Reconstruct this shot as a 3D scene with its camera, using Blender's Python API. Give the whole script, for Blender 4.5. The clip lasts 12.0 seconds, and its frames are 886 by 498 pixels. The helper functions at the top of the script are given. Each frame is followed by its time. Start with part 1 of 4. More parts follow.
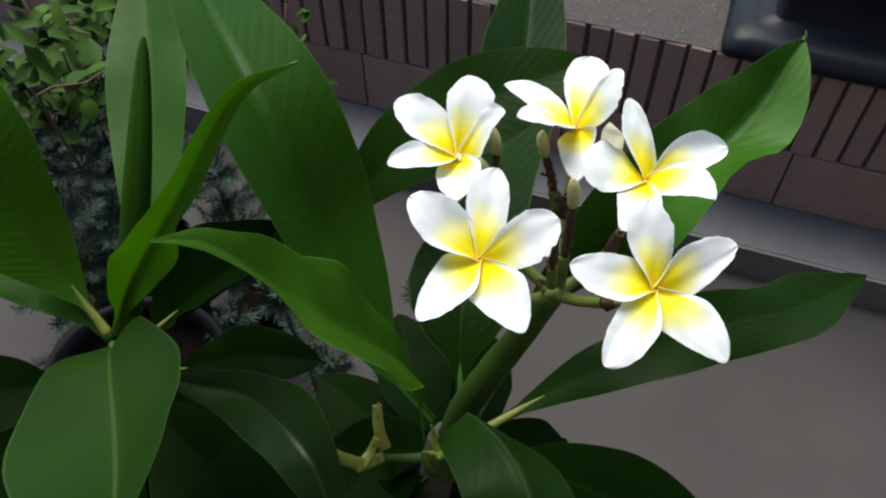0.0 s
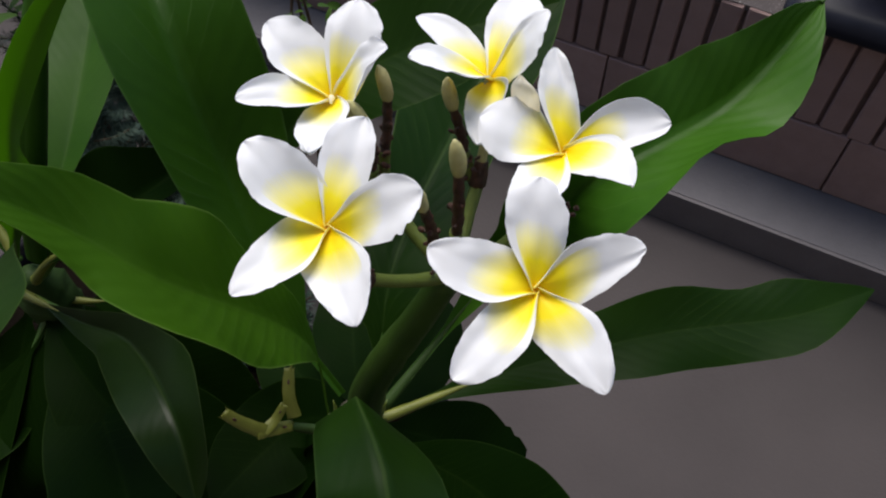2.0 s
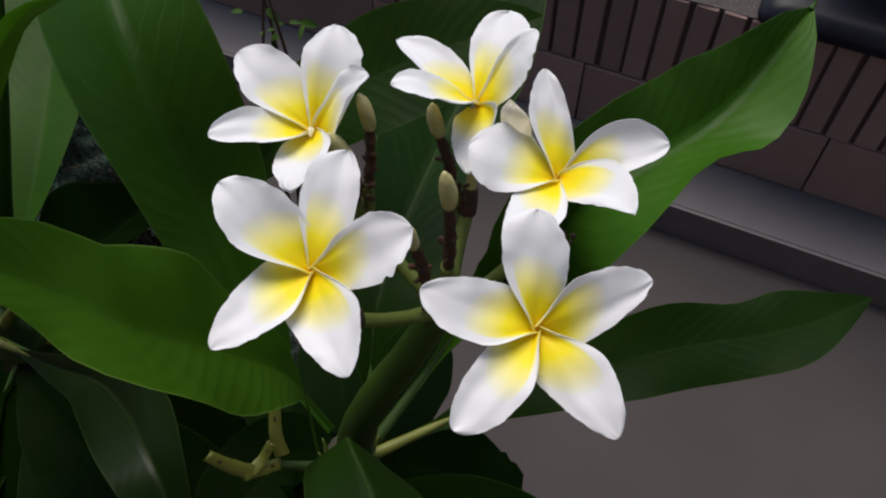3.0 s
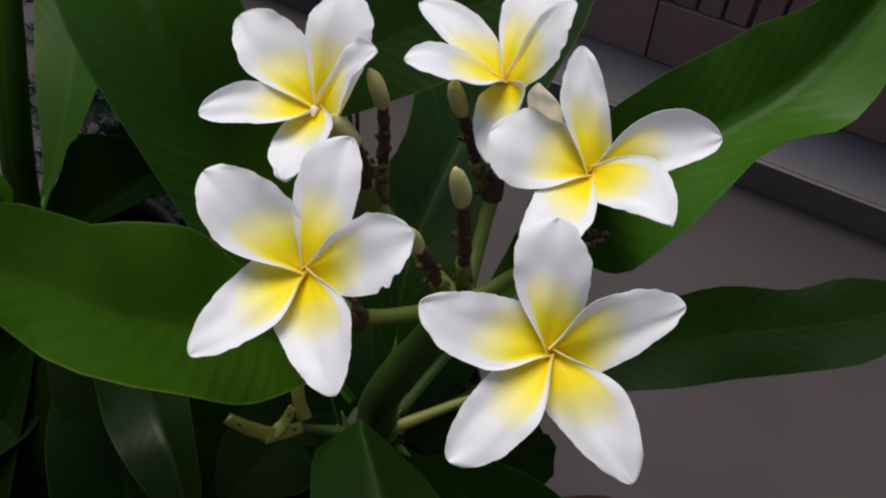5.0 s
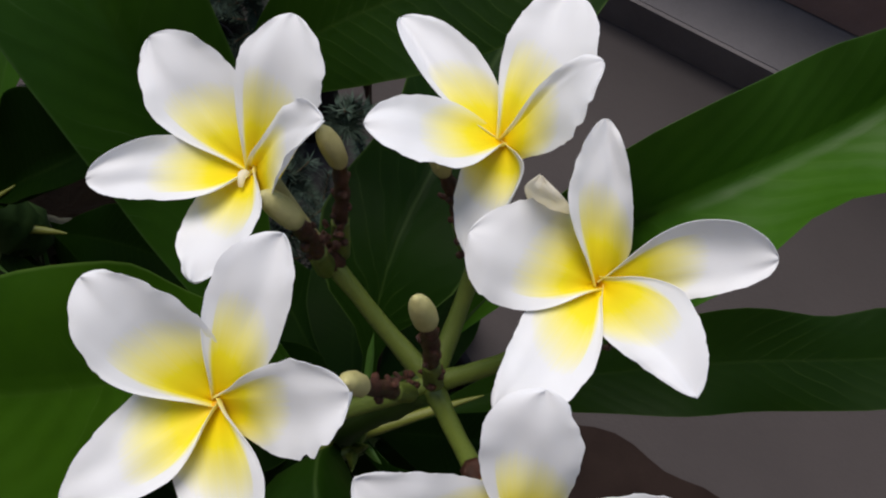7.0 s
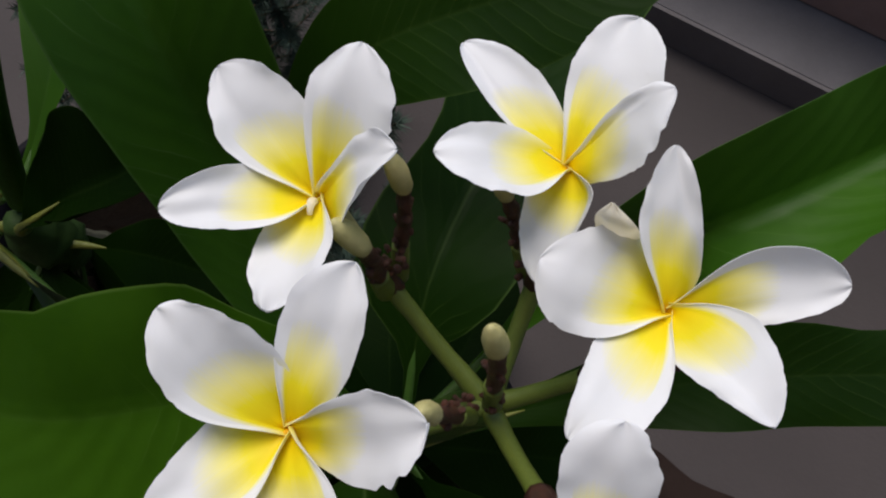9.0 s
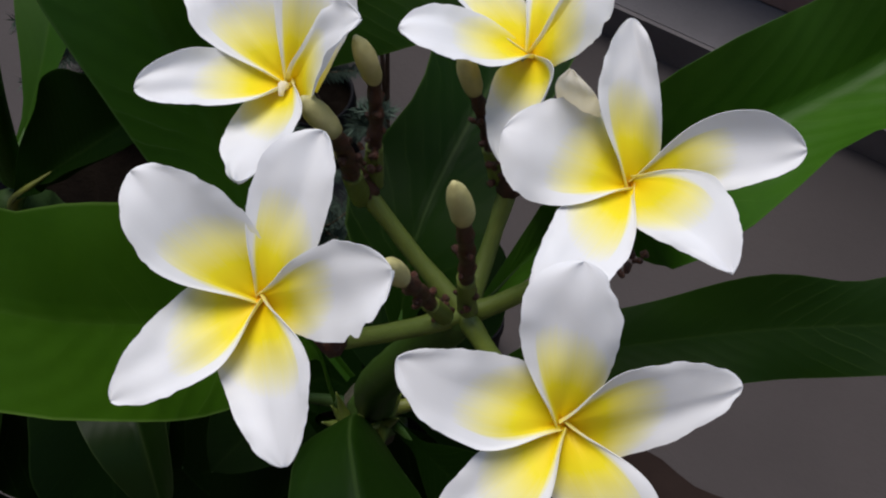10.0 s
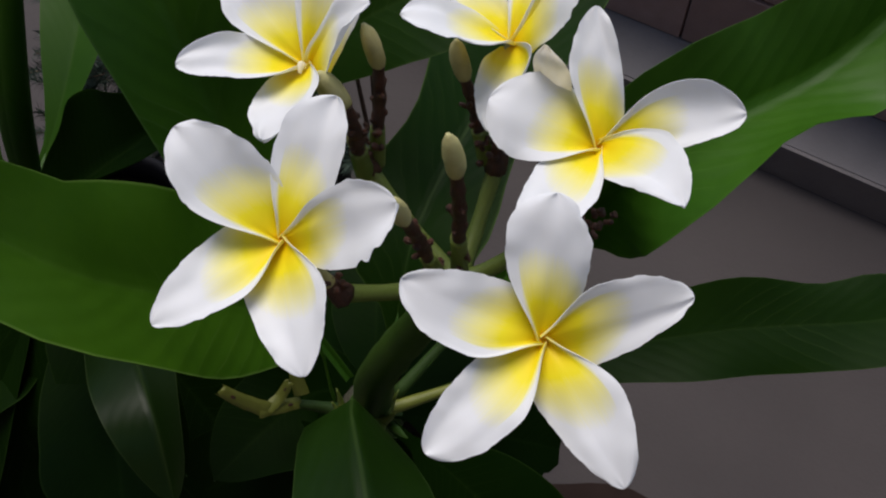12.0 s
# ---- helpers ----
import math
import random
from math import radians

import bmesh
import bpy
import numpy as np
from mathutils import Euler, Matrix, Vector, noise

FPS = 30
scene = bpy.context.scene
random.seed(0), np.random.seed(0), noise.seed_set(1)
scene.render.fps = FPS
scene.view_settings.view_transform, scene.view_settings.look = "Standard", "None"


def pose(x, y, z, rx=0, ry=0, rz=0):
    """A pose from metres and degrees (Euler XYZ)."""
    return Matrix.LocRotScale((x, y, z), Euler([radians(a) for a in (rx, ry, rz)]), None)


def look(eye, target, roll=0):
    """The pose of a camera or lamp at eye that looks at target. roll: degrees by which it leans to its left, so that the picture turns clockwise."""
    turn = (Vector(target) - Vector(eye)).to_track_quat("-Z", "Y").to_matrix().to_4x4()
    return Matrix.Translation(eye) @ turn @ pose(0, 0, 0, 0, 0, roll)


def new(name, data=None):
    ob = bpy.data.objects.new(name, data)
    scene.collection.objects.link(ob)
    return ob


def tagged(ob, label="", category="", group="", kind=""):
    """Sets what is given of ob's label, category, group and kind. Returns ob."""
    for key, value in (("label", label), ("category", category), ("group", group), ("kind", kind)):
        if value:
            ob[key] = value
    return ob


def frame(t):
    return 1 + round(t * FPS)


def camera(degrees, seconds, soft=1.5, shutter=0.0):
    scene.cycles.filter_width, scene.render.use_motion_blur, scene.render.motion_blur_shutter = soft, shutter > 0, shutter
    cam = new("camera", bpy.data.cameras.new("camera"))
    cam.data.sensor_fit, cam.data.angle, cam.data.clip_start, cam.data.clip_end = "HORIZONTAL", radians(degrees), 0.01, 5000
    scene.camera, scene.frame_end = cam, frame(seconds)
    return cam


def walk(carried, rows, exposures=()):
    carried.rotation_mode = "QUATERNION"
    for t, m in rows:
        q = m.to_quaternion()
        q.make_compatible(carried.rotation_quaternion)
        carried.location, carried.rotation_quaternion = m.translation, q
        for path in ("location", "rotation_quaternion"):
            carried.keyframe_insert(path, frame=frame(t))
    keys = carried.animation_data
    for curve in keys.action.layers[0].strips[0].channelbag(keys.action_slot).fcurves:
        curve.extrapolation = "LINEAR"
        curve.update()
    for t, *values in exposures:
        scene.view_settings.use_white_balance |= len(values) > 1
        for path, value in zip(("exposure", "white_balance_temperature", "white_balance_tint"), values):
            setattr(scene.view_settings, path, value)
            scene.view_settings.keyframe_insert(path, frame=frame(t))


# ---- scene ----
cam = camera(57.0, 12.0, soft=2.1)
PATH = [
    (0, (0.03500, 0.02662, 1.31723), (0.01987, 0.63618, 0.52463), -0.957),
    (0.5, (0.04909, 0.03704, 1.31938), (0.04278, 0.65789, 0.53547), 0.941),
    (1, (0.06819, 0.05791, 1.30255), (0.06091, 0.65257, 0.49860), 1.300),
    (1.5, (0.09346, 0.07317, 1.27564), (0.06384, 0.62991, 0.44549), 1.696),
    (2, (0.12056, 0.08812, 1.26209), (0.03601, 0.63709, 0.43053), -0.384),
    (2.5, (0.12158, 0.09401, 1.26638), (0.02391, 0.65857, 0.44678), -1.780),
    (3, (0.11320, 0.10774, 1.25220), (0.05175, 0.66807, 0.42621), -0.521),
    (5, (0.12667, 0.15097, 1.23825), (-0.00227, 0.62342, 0.36638), -5.549),
    (5.5, (0.13501, 0.17265, 1.23348), (-0.01235, 0.61916, 0.35092), -6.843),
    (6, (0.13420, 0.19778, 1.22393), (0.00132, 0.59907, 0.31767), -5.720),
    (6.5, (0.12317, 0.22813, 1.21601), (0.00238, 0.59219, 0.29251), -4.138),
    (7, (0.12024, 0.24895, 1.20923), (0.00059, 0.56846, 0.26923), -6.049),
    (9, (0.10490, 0.25101, 1.21194), (-0.03381, 0.56995, 0.27437), -9.073),
    (9.5, (0.10416, 0.23454, 1.20359), (-0.02334, 0.55422, 0.26468), -7.066),
    (10, (0.12454, 0.21011, 1.20055), (-0.02715, 0.57351, 0.28136), -9.296),
    (10.5, (0.13813, 0.19704, 1.20260), (0.01030, 0.57991, 0.28768), -7.419),
    (11, (0.13966, 0.18624, 1.20125), (0.01220, 0.57048, 0.28686), -7.021),
    (11.5, (0.14088, 0.17369, 1.20088), (-0.00469, 0.58757, 0.30227), -7.064),
    (12, (0.13527, 0.16287, 1.21721), (-0.02062, 0.60560, 0.33421), -6.716),
]
EXPOSURE = [(0.0, 0.60, 6600, -1), (0.5, 0.62, 6600, 0), (1.0, 0.45, 6600, 2), (1.5, 0.32, 6600, 6), (2.0, 0.28, 6620, 9), (2.5, 0.12, 6620, 10), (3.0, -0.03, 6750, 10), (5.0, -0.13, 6750, 10), (6.0, -0.27, 6750, 10), (6.5, -0.13, 6750, 10), (7.0, -0.11, 6750, 10), (9.0, -0.17, 6750, 10), (10.0, -0.16, 6560, 10), (10.5, -0.15, 6560, 10), (11.5, -0.17, 6560, 10), (12.0, -0.16, 6640, 10)]
walk(cam, [(t, look(eye, target, roll)) for t, eye, target, roll in PATH], EXPOSURE)

# ---- world and light ----
world = bpy.data.worlds.new("sky")
scene.world = world
world.use_nodes = True
wn = world.node_tree.nodes
sky = wn.new("ShaderNodeTexSky")
sky.sky_type = "NISHITA"
sky.sun_disc = False
sky.sun_elevation = radians(65)
sky.sun_rotation = radians(-22)
wn["Background"].inputs["Strength"].default_value = 0.12
world.node_tree.links.new(sky.outputs[0], wn["Background"].inputs[0])
sun_data = bpy.data.lights.new("sun", "SUN")
sun_data.energy = 3.6
sun_data.angle = radians(42)
sun_data.color = (1.0, 0.945, 0.88)
sun = new("sun", sun_data)
sun.matrix_world = look((-0.45, 1.50, 3.7), (0.05, 0.3, 0.9))


# ---- helpers of this scene ----
def part(name, bm, material, parent, label="", smooth=True):
    """Links a bmesh as one mesh object under a thing or a part."""
    me = bpy.data.meshes.new(name)
    bm.to_mesh(me)
    bm.free()
    if smooth:
        for p in me.polygons:
            p.use_smooth = True
    me.materials.append(material)
    ob = new(name, me)
    if parent:
        ob.parent = parent
        if parent.type == "EMPTY":
            ob.matrix_parent_inverse = Matrix.Translation(-parent.location)
    if label:
        tagged(ob, label)
    return ob


def thing(name, label, category, place=(0, 0, 0), group="", kind=""):
    ob = new(name)
    ob.location = place
    return tagged(ob, label, category, group, kind)


def curve_points(pts, n):
    """n + 1 points of a smooth curve through pts, evenly spaced."""
    pts = [Vector(p) for p in pts]
    ext = [pts[0] * 2 - pts[1]] + pts + [pts[-1] * 2 - pts[-2]]
    fine = []
    for k in range(len(pts) - 1):
        a, b, c, d = ext[k:k + 4]
        for j in range(16):
            t = j / 16
            fine.append(0.5 * (2 * b + (c - a) * t + (2 * a - 5 * b + 4 * c - d) * t * t + (3 * b - a - 3 * c + d) * t ** 3))
    fine.append(pts[-1])
    run = [0.0]
    for a, b in zip(fine, fine[1:]):
        run.append(run[-1] + (b - a).length)
    out = []
    k = 0
    for i in range(n + 1):
        want = run[-1] * i / n
        while k < len(run) - 2 and run[k + 1] < want:
            k += 1
        f = (want - run[k]) / max(run[k + 1] - run[k], 1e-9)
        out.append(fine[k].lerp(fine[k + 1], min(max(f, 0), 1)))
    return out


def tangents(c):
    return [(c[min(i + 1, len(c) - 1)] - c[max(i - 1, 0)]).normalized() for i in range(len(c))]


def tube(bm, pts, radii, sides=10, n=16, cap=True, lump=0.0, seed=0, freq=90.0):
    """A round limb along a smooth curve; radii are spread over its length."""
    c = curve_points(pts, n)
    tg = tangents(c)
    ref = Vector((0, 0, 1)) if abs(tg[0].z) < 0.9 else Vector((1, 0, 0))
    rings = []
    side = tg[0].cross(ref).normalized()
    for i, (p, t) in enumerate(zip(c, tg)):
        side = (side - t * side.dot(t)).normalized()
        up = side.cross(t)
        f = i / n * (len(radii) - 1)
        k = min(int(f), len(radii) - 2)
        r = radii[k] + (radii[k + 1] - radii[k]) * (f - k)
        ring = []
        for j in range(sides):
            a = 2 * math.pi * j / sides
            d = side * math.cos(a) + up * math.sin(a)
            q = r * (1 + lump * noise.noise(p * freq + d * 1.3 + Vector((seed, 0, 0))))
            ring.append(bm.verts.new(p + d * q))
        rings.append(ring)
    for a, b in zip(rings, rings[1:]):
        for j in range(sides):
            bm.faces.new((a[j], a[(j + 1) % sides], b[(j + 1) % sides], b[j]))
    if cap:
        bm.faces.new(rings[0][::-1])
        bm.faces.new(rings[-1])
    return bm


def box(bm, lo, hi, m=None):
    lo, hi = Vector(lo), Vector(hi)
    vs = [bm.verts.new((m or Matrix()) @ Vector((x, y, z))) for x in (lo.x, hi.x) for y in (lo.y, hi.y) for z in (lo.z, hi.z)]
    for f in ((0, 1, 3, 2), (4, 6, 7, 5), (0, 4, 5, 1), (2, 3, 7, 6), (0, 2, 6, 4), (1, 5, 7, 3)):
        bm.faces.new([vs[k] for k in f])
    return vs


def sheet(rows, uvs, thick):
    """A thin solid blade from rows of points: front, back and rim, with uv."""
    bm = bmesh.new()
    layer = bm.loops.layers.uv.new("blade")
    nr, nc = len(rows), len(rows[0])
    normals = []
    fine = lambda i, j: thick * (0.3 if j in (0, nc - 1) or i == nr - 1 else 0.7 if j in (1, nc - 2) or i == nr - 2 else 1.0)
    for i in range(nr):
        line = []
        for j in range(nc):
            a = rows[min(i + 1, nr - 1)][j] - rows[max(i - 1, 0)][j]
            b = rows[i][min(j + 1, nc - 1)] - rows[i][max(j - 1, 0)]
            nrm = a.cross(b)
            line.append(nrm.normalized() if nrm.length > 1e-12 else Vector((0, 0, 1)))
        normals.append(line)
    top = [[bm.verts.new(rows[i][j] - normals[i][j] * fine(i, j) / 2) for j in range(nc)] for i in range(nr)]
    low = [[bm.verts.new(rows[i][j] + normals[i][j] * fine(i, j) / 2) for j in range(nc)] for i in range(nr)]

    def face(vs, keys):
        f = bm.faces.new(vs)
        for lp, (i, j) in zip(f.loops, keys):
            lp[layer].uv = uvs[i][j]
        return f

    for i in range(nr - 1):
        for j in range(nc - 1):
            k = [(i, j), (i + 1, j), (i + 1, j + 1), (i, j + 1)]
            for tri in ((k[0], k[1], k[2]), (k[0], k[2], k[3])):
                face([top[a][b] for a, b in tri][::-1], tri[::-1])
                face([low[a][b] for a, b in tri], tri)
    edge = [(0, j) for j in range(nc)] + [(i, nc - 1) for i in range(1, nr)] + [(nr - 1, j) for j in range(nc - 2, -1, -1)] + [(i, 0) for i in range(nr - 2, 0, -1)]
    for a, b in zip(edge, edge[1:] + edge[:1]):
        rim = face([top[a[0]][a[1]], top[b[0]][b[1]], low[b[0]][b[1]], low[a[0]][a[1]]][::-1], [a, b, b, a][::-1])
        for e in rim.edges:
            e.smooth = False
    bmesh.ops.recalc_face_normals(bm, faces=bm.faces)
    return bm


# ---- materials ----
class Mat:
    """A small node builder round one principled surface."""

    def __init__(self, name, rough=0.5):
        self.m = bpy.data.materials.new(name)
        self.m.use_nodes = True
        self.t = self.m.node_tree
        self.p = self.t.nodes["Principled BSDF"]
        self.p.inputs["Roughness"].default_value = rough

    def node(self, kind, **inputs):
        n = self.t.nodes.new(kind)
        for k, v in inputs.items():
            key = k.replace("_", " ")
            self.set(n.inputs[key] if key in n.inputs else n.inputs[int(k[1:])], v)
        return n

    def set(self, socket, v):
        if isinstance(v, bpy.types.NodeSocket):
            self.t.links.new(v, socket)
        else:
            socket.default_value = v

    def noise(self, scale, detail=4.0, rough=0.6, vec=None):
        n = self.node("ShaderNodeTexNoise", Scale=scale, Detail=detail, Roughness=rough)
        self.set(n.inputs["Vector"], vec if vec else self.coords())
        return n.outputs["Fac"]

    def coords(self, which="Object"):
        return self.node("ShaderNodeTexCoord").outputs[which]

    def ramp(self, fac, *stops):
        n = self.node("ShaderNodeValToRGB")
        e = n.color_ramp.elements
        while len(e) < len(stops):
            e.new(0.5)
        for k, (pos, col) in enumerate(stops):
            e[k].position = pos
            e[k].color = (*col, 1) if len(col) == 3 else col
        self.set(n.inputs[0], fac)
        return n.outputs[0]

    def math(self, op, a, b=0.0, c=0.0):
        n = self.node("ShaderNodeMath")
        n.operation = op
        for k, v in enumerate((a, b, c)):
            self.set(n.inputs[k], v)
        return n.outputs[0]

    def mix(self, fac, a, b, blend="MIX"):
        n = self.node("ShaderNodeMix")
        n.data_type = "RGBA"
        n.blend_type = blend
        self.set(n.inputs[0], fac)
        for k, v in ((6, a), (7, b)):
            self.set(n.inputs[k], (*v, 1) if isinstance(v, tuple) and len(v) == 3 else v)
        return n.outputs[2]

    def bump(self, height, strength, distance):
        n = self.node("ShaderNodeBump", Strength=strength, Distance=distance, Height=height)
        self.set(self.p.inputs["Normal"], n.outputs[0])

    def colour(self, v):
        self.set(self.p.inputs["Base Color"], (*v, 1) if isinstance(v, tuple) and len(v) == 3 else v)


def leaf_material(name, dark, light, rib, rough=0.45, clear=0.2, quilt=0.06, line=0.08, glow=0.42, thru=(0.24, 0.44, 0.035), veins=0.34, edge=0.22):
    m = Mat(name, rough)
    uv = m.node("ShaderNodeUVMap")
    uv.uv_map = "blade"
    sep = m.node("ShaderNodeSeparateXYZ", Vector=uv.outputs[0])
    u, v = sep.outputs[0], sep.outputs[1]
    side = m.math("ABSOLUTE", m.math("SUBTRACT", v, 0.5))
    wob = m.noise(30, 2)
    run = m.math("SUBTRACT", m.math("MULTIPLY", u, 27.0), m.math("MULTIPLY", side, 7.0))
    run = m.math("ADD", run, m.math("MULTIPLY", wob, 0.9))
    saw = m.math("PINGPONG", run, 0.5)
    vein = m.ramp(saw, (0.0, (1, 1, 1)), (0.035, (0, 0, 0)))
    mid = m.ramp(side, (0.008, (1, 1, 1)), (0.022, (0, 0, 0)))
    rim = m.ramp(side, (0.485, (0, 0, 0)), (0.497, (1, 1, 1)))
    info = m.node("ShaderNodeObjectInfo").outputs["Random"]
    tone = m.mix(m.ramp(m.noise(14, 5), (0.3, (0, 0, 0)), (0.7, (1, 1, 1))), dark, light)
    tone = m.mix(m.math("MULTIPLY", info, 0.12), tone, tuple(c * 0.6 for c in dark))
    tone = m.mix(m.math("MULTIPLY", m.noise(220, 3), 0.25), tone, tuple(c * 1.5 for c in light))
    tone = m.mix(m.math("MULTIPLY", m.math("MULTIPLY", vein, m.ramp(m.noise(16, 3), (0.42, (0, 0, 0)), (0.6, (1, 1, 1)))), veins), tone, rib)
    tone = m.mix(m.math("MULTIPLY", mid, line), tone, rib)
    tone = m.mix(m.math("MULTIPLY", rim, edge), tone, rib)
    m.colour(tone)
    m.set(m.p.inputs["Roughness"], m.math("ADD", rough - 0.08, m.math("MULTIPLY", m.noise(60, 3), 0.2)))
    m.p.inputs["Specular IOR Level"].default_value = clear
    h = m.math("ADD", m.math("MULTIPLY", m.math("COSINE", m.math("MULTIPLY", run, 6.2832)), 0.5), m.math("MULTIPLY", m.noise(300, 3), 0.25))
    h = m.math("ADD", h, m.math("MULTIPLY", m.ramp(side, (0.0, (0, 0, 0)), (0.04, (1, 1, 1))), 2.5))
    m.bump(h, quilt, 0.0012)
    # light that comes through the blade
    tr = m.node("ShaderNodeBsdfTranslucent")
    m.set(tr.inputs[0], m.mix(0.5, tone, thru))
    mx = m.node("ShaderNodeMixShader")
    mx.inputs[0].default_value = glow
    m.t.links.new(m.p.outputs[0], mx.inputs[1])
    m.t.links.new(tr.outputs[0], mx.inputs[2])
    m.t.links.new(mx.outputs[0], m.t.nodes["Material Output"].inputs[0])
    return m.m


# one leaf in several tones; some carry light or shade in their colour
LEAF = leaf_material("plumeria_leaf", (0.0173, 0.0674, 0.0027), (0.0346, 0.1057, 0.0055), (0.16, 0.27, 0.06))
# paler, more translucent copy, raised until its leaf looks lit
LEAF_PALE = leaf_material("plumeria_leaf_bright", (0.0457, 0.1253, 0.0066), (0.0697, 0.1633, 0.0109), (0.2, 0.3, 0.07), quilt=0.03, glow=0.62, thru=(0.36, 0.62, 0.05))
LEAF_LINE = leaf_material("plumeria_leaf_pale_ribbed", (0.0095, 0.0350, 0.0018), (0.0175, 0.0520, 0.0032), (0.14, 0.23, 0.06), quilt=0.06, line=0.22, veins=0.10)
# half-dark copy with the blooms' shade put into its colour
LEAF_MID = leaf_material("plumeria_leaf_half_shaded", (0.0066, 0.0258, 0.0011), (0.0130, 0.0410, 0.0018), (0.10, 0.17, 0.04), clear=0.15, quilt=0.06)
LEAF_GLOSS = leaf_material("plumeria_leaf_glossy", (0.0046, 0.0165, 0.0014), (0.0090, 0.0255, 0.0027), (0.12, 0.18, 0.06), rough=0.38, clear=0.25, quilt=0.03, line=0.10, veins=0.08, thru=(0.10, 0.19, 0.02))
LEAF_RELIEF = leaf_material("plumeria_leaf_ribbed", (0.0223, 0.0830, 0.0040), (0.0425, 0.1265, 0.0081), (0.10, 0.20, 0.04), clear=0.2, quilt=0.13, line=0.05, glow=0.24)
# near-black copy: the shade on low and inner leaves is put into its colour
LEAF_SHADED = leaf_material("plumeria_leaf_shaded", (0.0027, 0.0108, 0.0008), (0.0052, 0.0180, 0.0012), (0.05, 0.10, 0.02), rough=0.5, clear=0.03, quilt=0.04, glow=0.32, thru=(0.06, 0.12, 0.01))
# brightened copy: light on the upper leaves is put into the colour
LEAF_LIT = leaf_material("plumeria_leaf_lit", (0.0310, 0.0980, 0.0030), (0.0560, 0.1460, 0.0060), (0.20, 0.33, 0.07), quilt=0.13, line=0.05, veins=0.22, edge=0.5)
# darkened copy: holds the shade that the blooms cast on the leaf behind
LEAF_BACK = leaf_material("plumeria_leaf_behind_shaded", (0.0046, 0.0185, 0.0012), (0.0090, 0.0300, 0.0020), (0.14, 0.24, 0.06), clear=0.1, quilt=0.12, line=0.1, veins=0.16, edge=0.3, glow=0.34, thru=(0.14, 0.26, 0.02))
LEAF_BROAD = leaf_material("plumeria_leaf_broad", (0.0175, 0.0650, 0.0032), (0.0340, 0.1020, 0.0060), (0.11, 0.19, 0.06), quilt=0.13, line=0.0, veins=0.5, edge=0.35)


def petal_material():
    m = Mat("plumeria_petal", 0.5)
    uv = m.node("ShaderNodeUVMap")
    uv.uv_map = "blade"
    sep = m.node("ShaderNodeSeparateXYZ", Vector=uv.outputs[0])
    u, v = sep.outputs[0], sep.outputs[1]
    streak = m.node("ShaderNodeCombineXYZ", X=m.math("MULTIPLY", u, 1.6), Y=m.math("MULTIPLY", v, 26.0))
    st = m.noise(1.0, 4, 0.6, streak.outputs[0])
    lean = m.math("MULTIPLY", m.math("SUBTRACT", 0.5, v), 0.16)
    reach = m.math("ADD", m.math("ADD", u, m.math("MULTIPLY", m.math("SUBTRACT", st, 0.5), 0.12)), lean)
    side = m.math("ABSOLUTE", m.math("SUBTRACT", v, 0.5))
    reach = m.math("ADD", reach, m.math("MULTIPLY", m.math("POWER", m.math("MULTIPLY", side, 2.0), 3.0), 0.22))
    rolled = m.ramp(v, (0.86, (0, 0, 0)), (0.93, (1, 1, 1)))
    reach = m.math("ADD", reach, m.math("MULTIPLY", rolled, m.math("ADD", 0.22, m.math("MULTIPLY", u, 1.0))))
    col = m.ramp(reach, (0.015, (0.86, 0.48, 0.006)), (0.06, (0.98, 0.76, 0.004)), (0.26, (0.99, 0.88, 0.028)), (0.42, (0.96, 0.91, 0.40)), (0.61, (0.895, 0.905, 0.945)))
    col = m.mix(m.math("MULTIPLY", m.noise(60, 4), 0.10), col, (0.78, 0.78, 0.72), "MULTIPLY")
    m.colour(col)
    m.bump(m.math("ADD", st, m.math("MULTIPLY", m.noise(900, 2), 0.2)), 0.05, 0.0005)
    m.p.inputs["Specular IOR Level"].default_value = 0.3
    tr = m.node("ShaderNodeBsdfTranslucent")
    m.set(tr.inputs[0], col)
    mx = m.node("ShaderNodeMixShader")
    mx.inputs[0].default_value = 0.36
    m.t.links.new(m.p.outputs[0], mx.inputs[1])
    m.t.links.new(tr.outputs[0], mx.inputs[2])
    m.t.links.new(mx.outputs[0], m.t.nodes["Material Output"].inputs[0])
    return m.m


PETAL = petal_material()


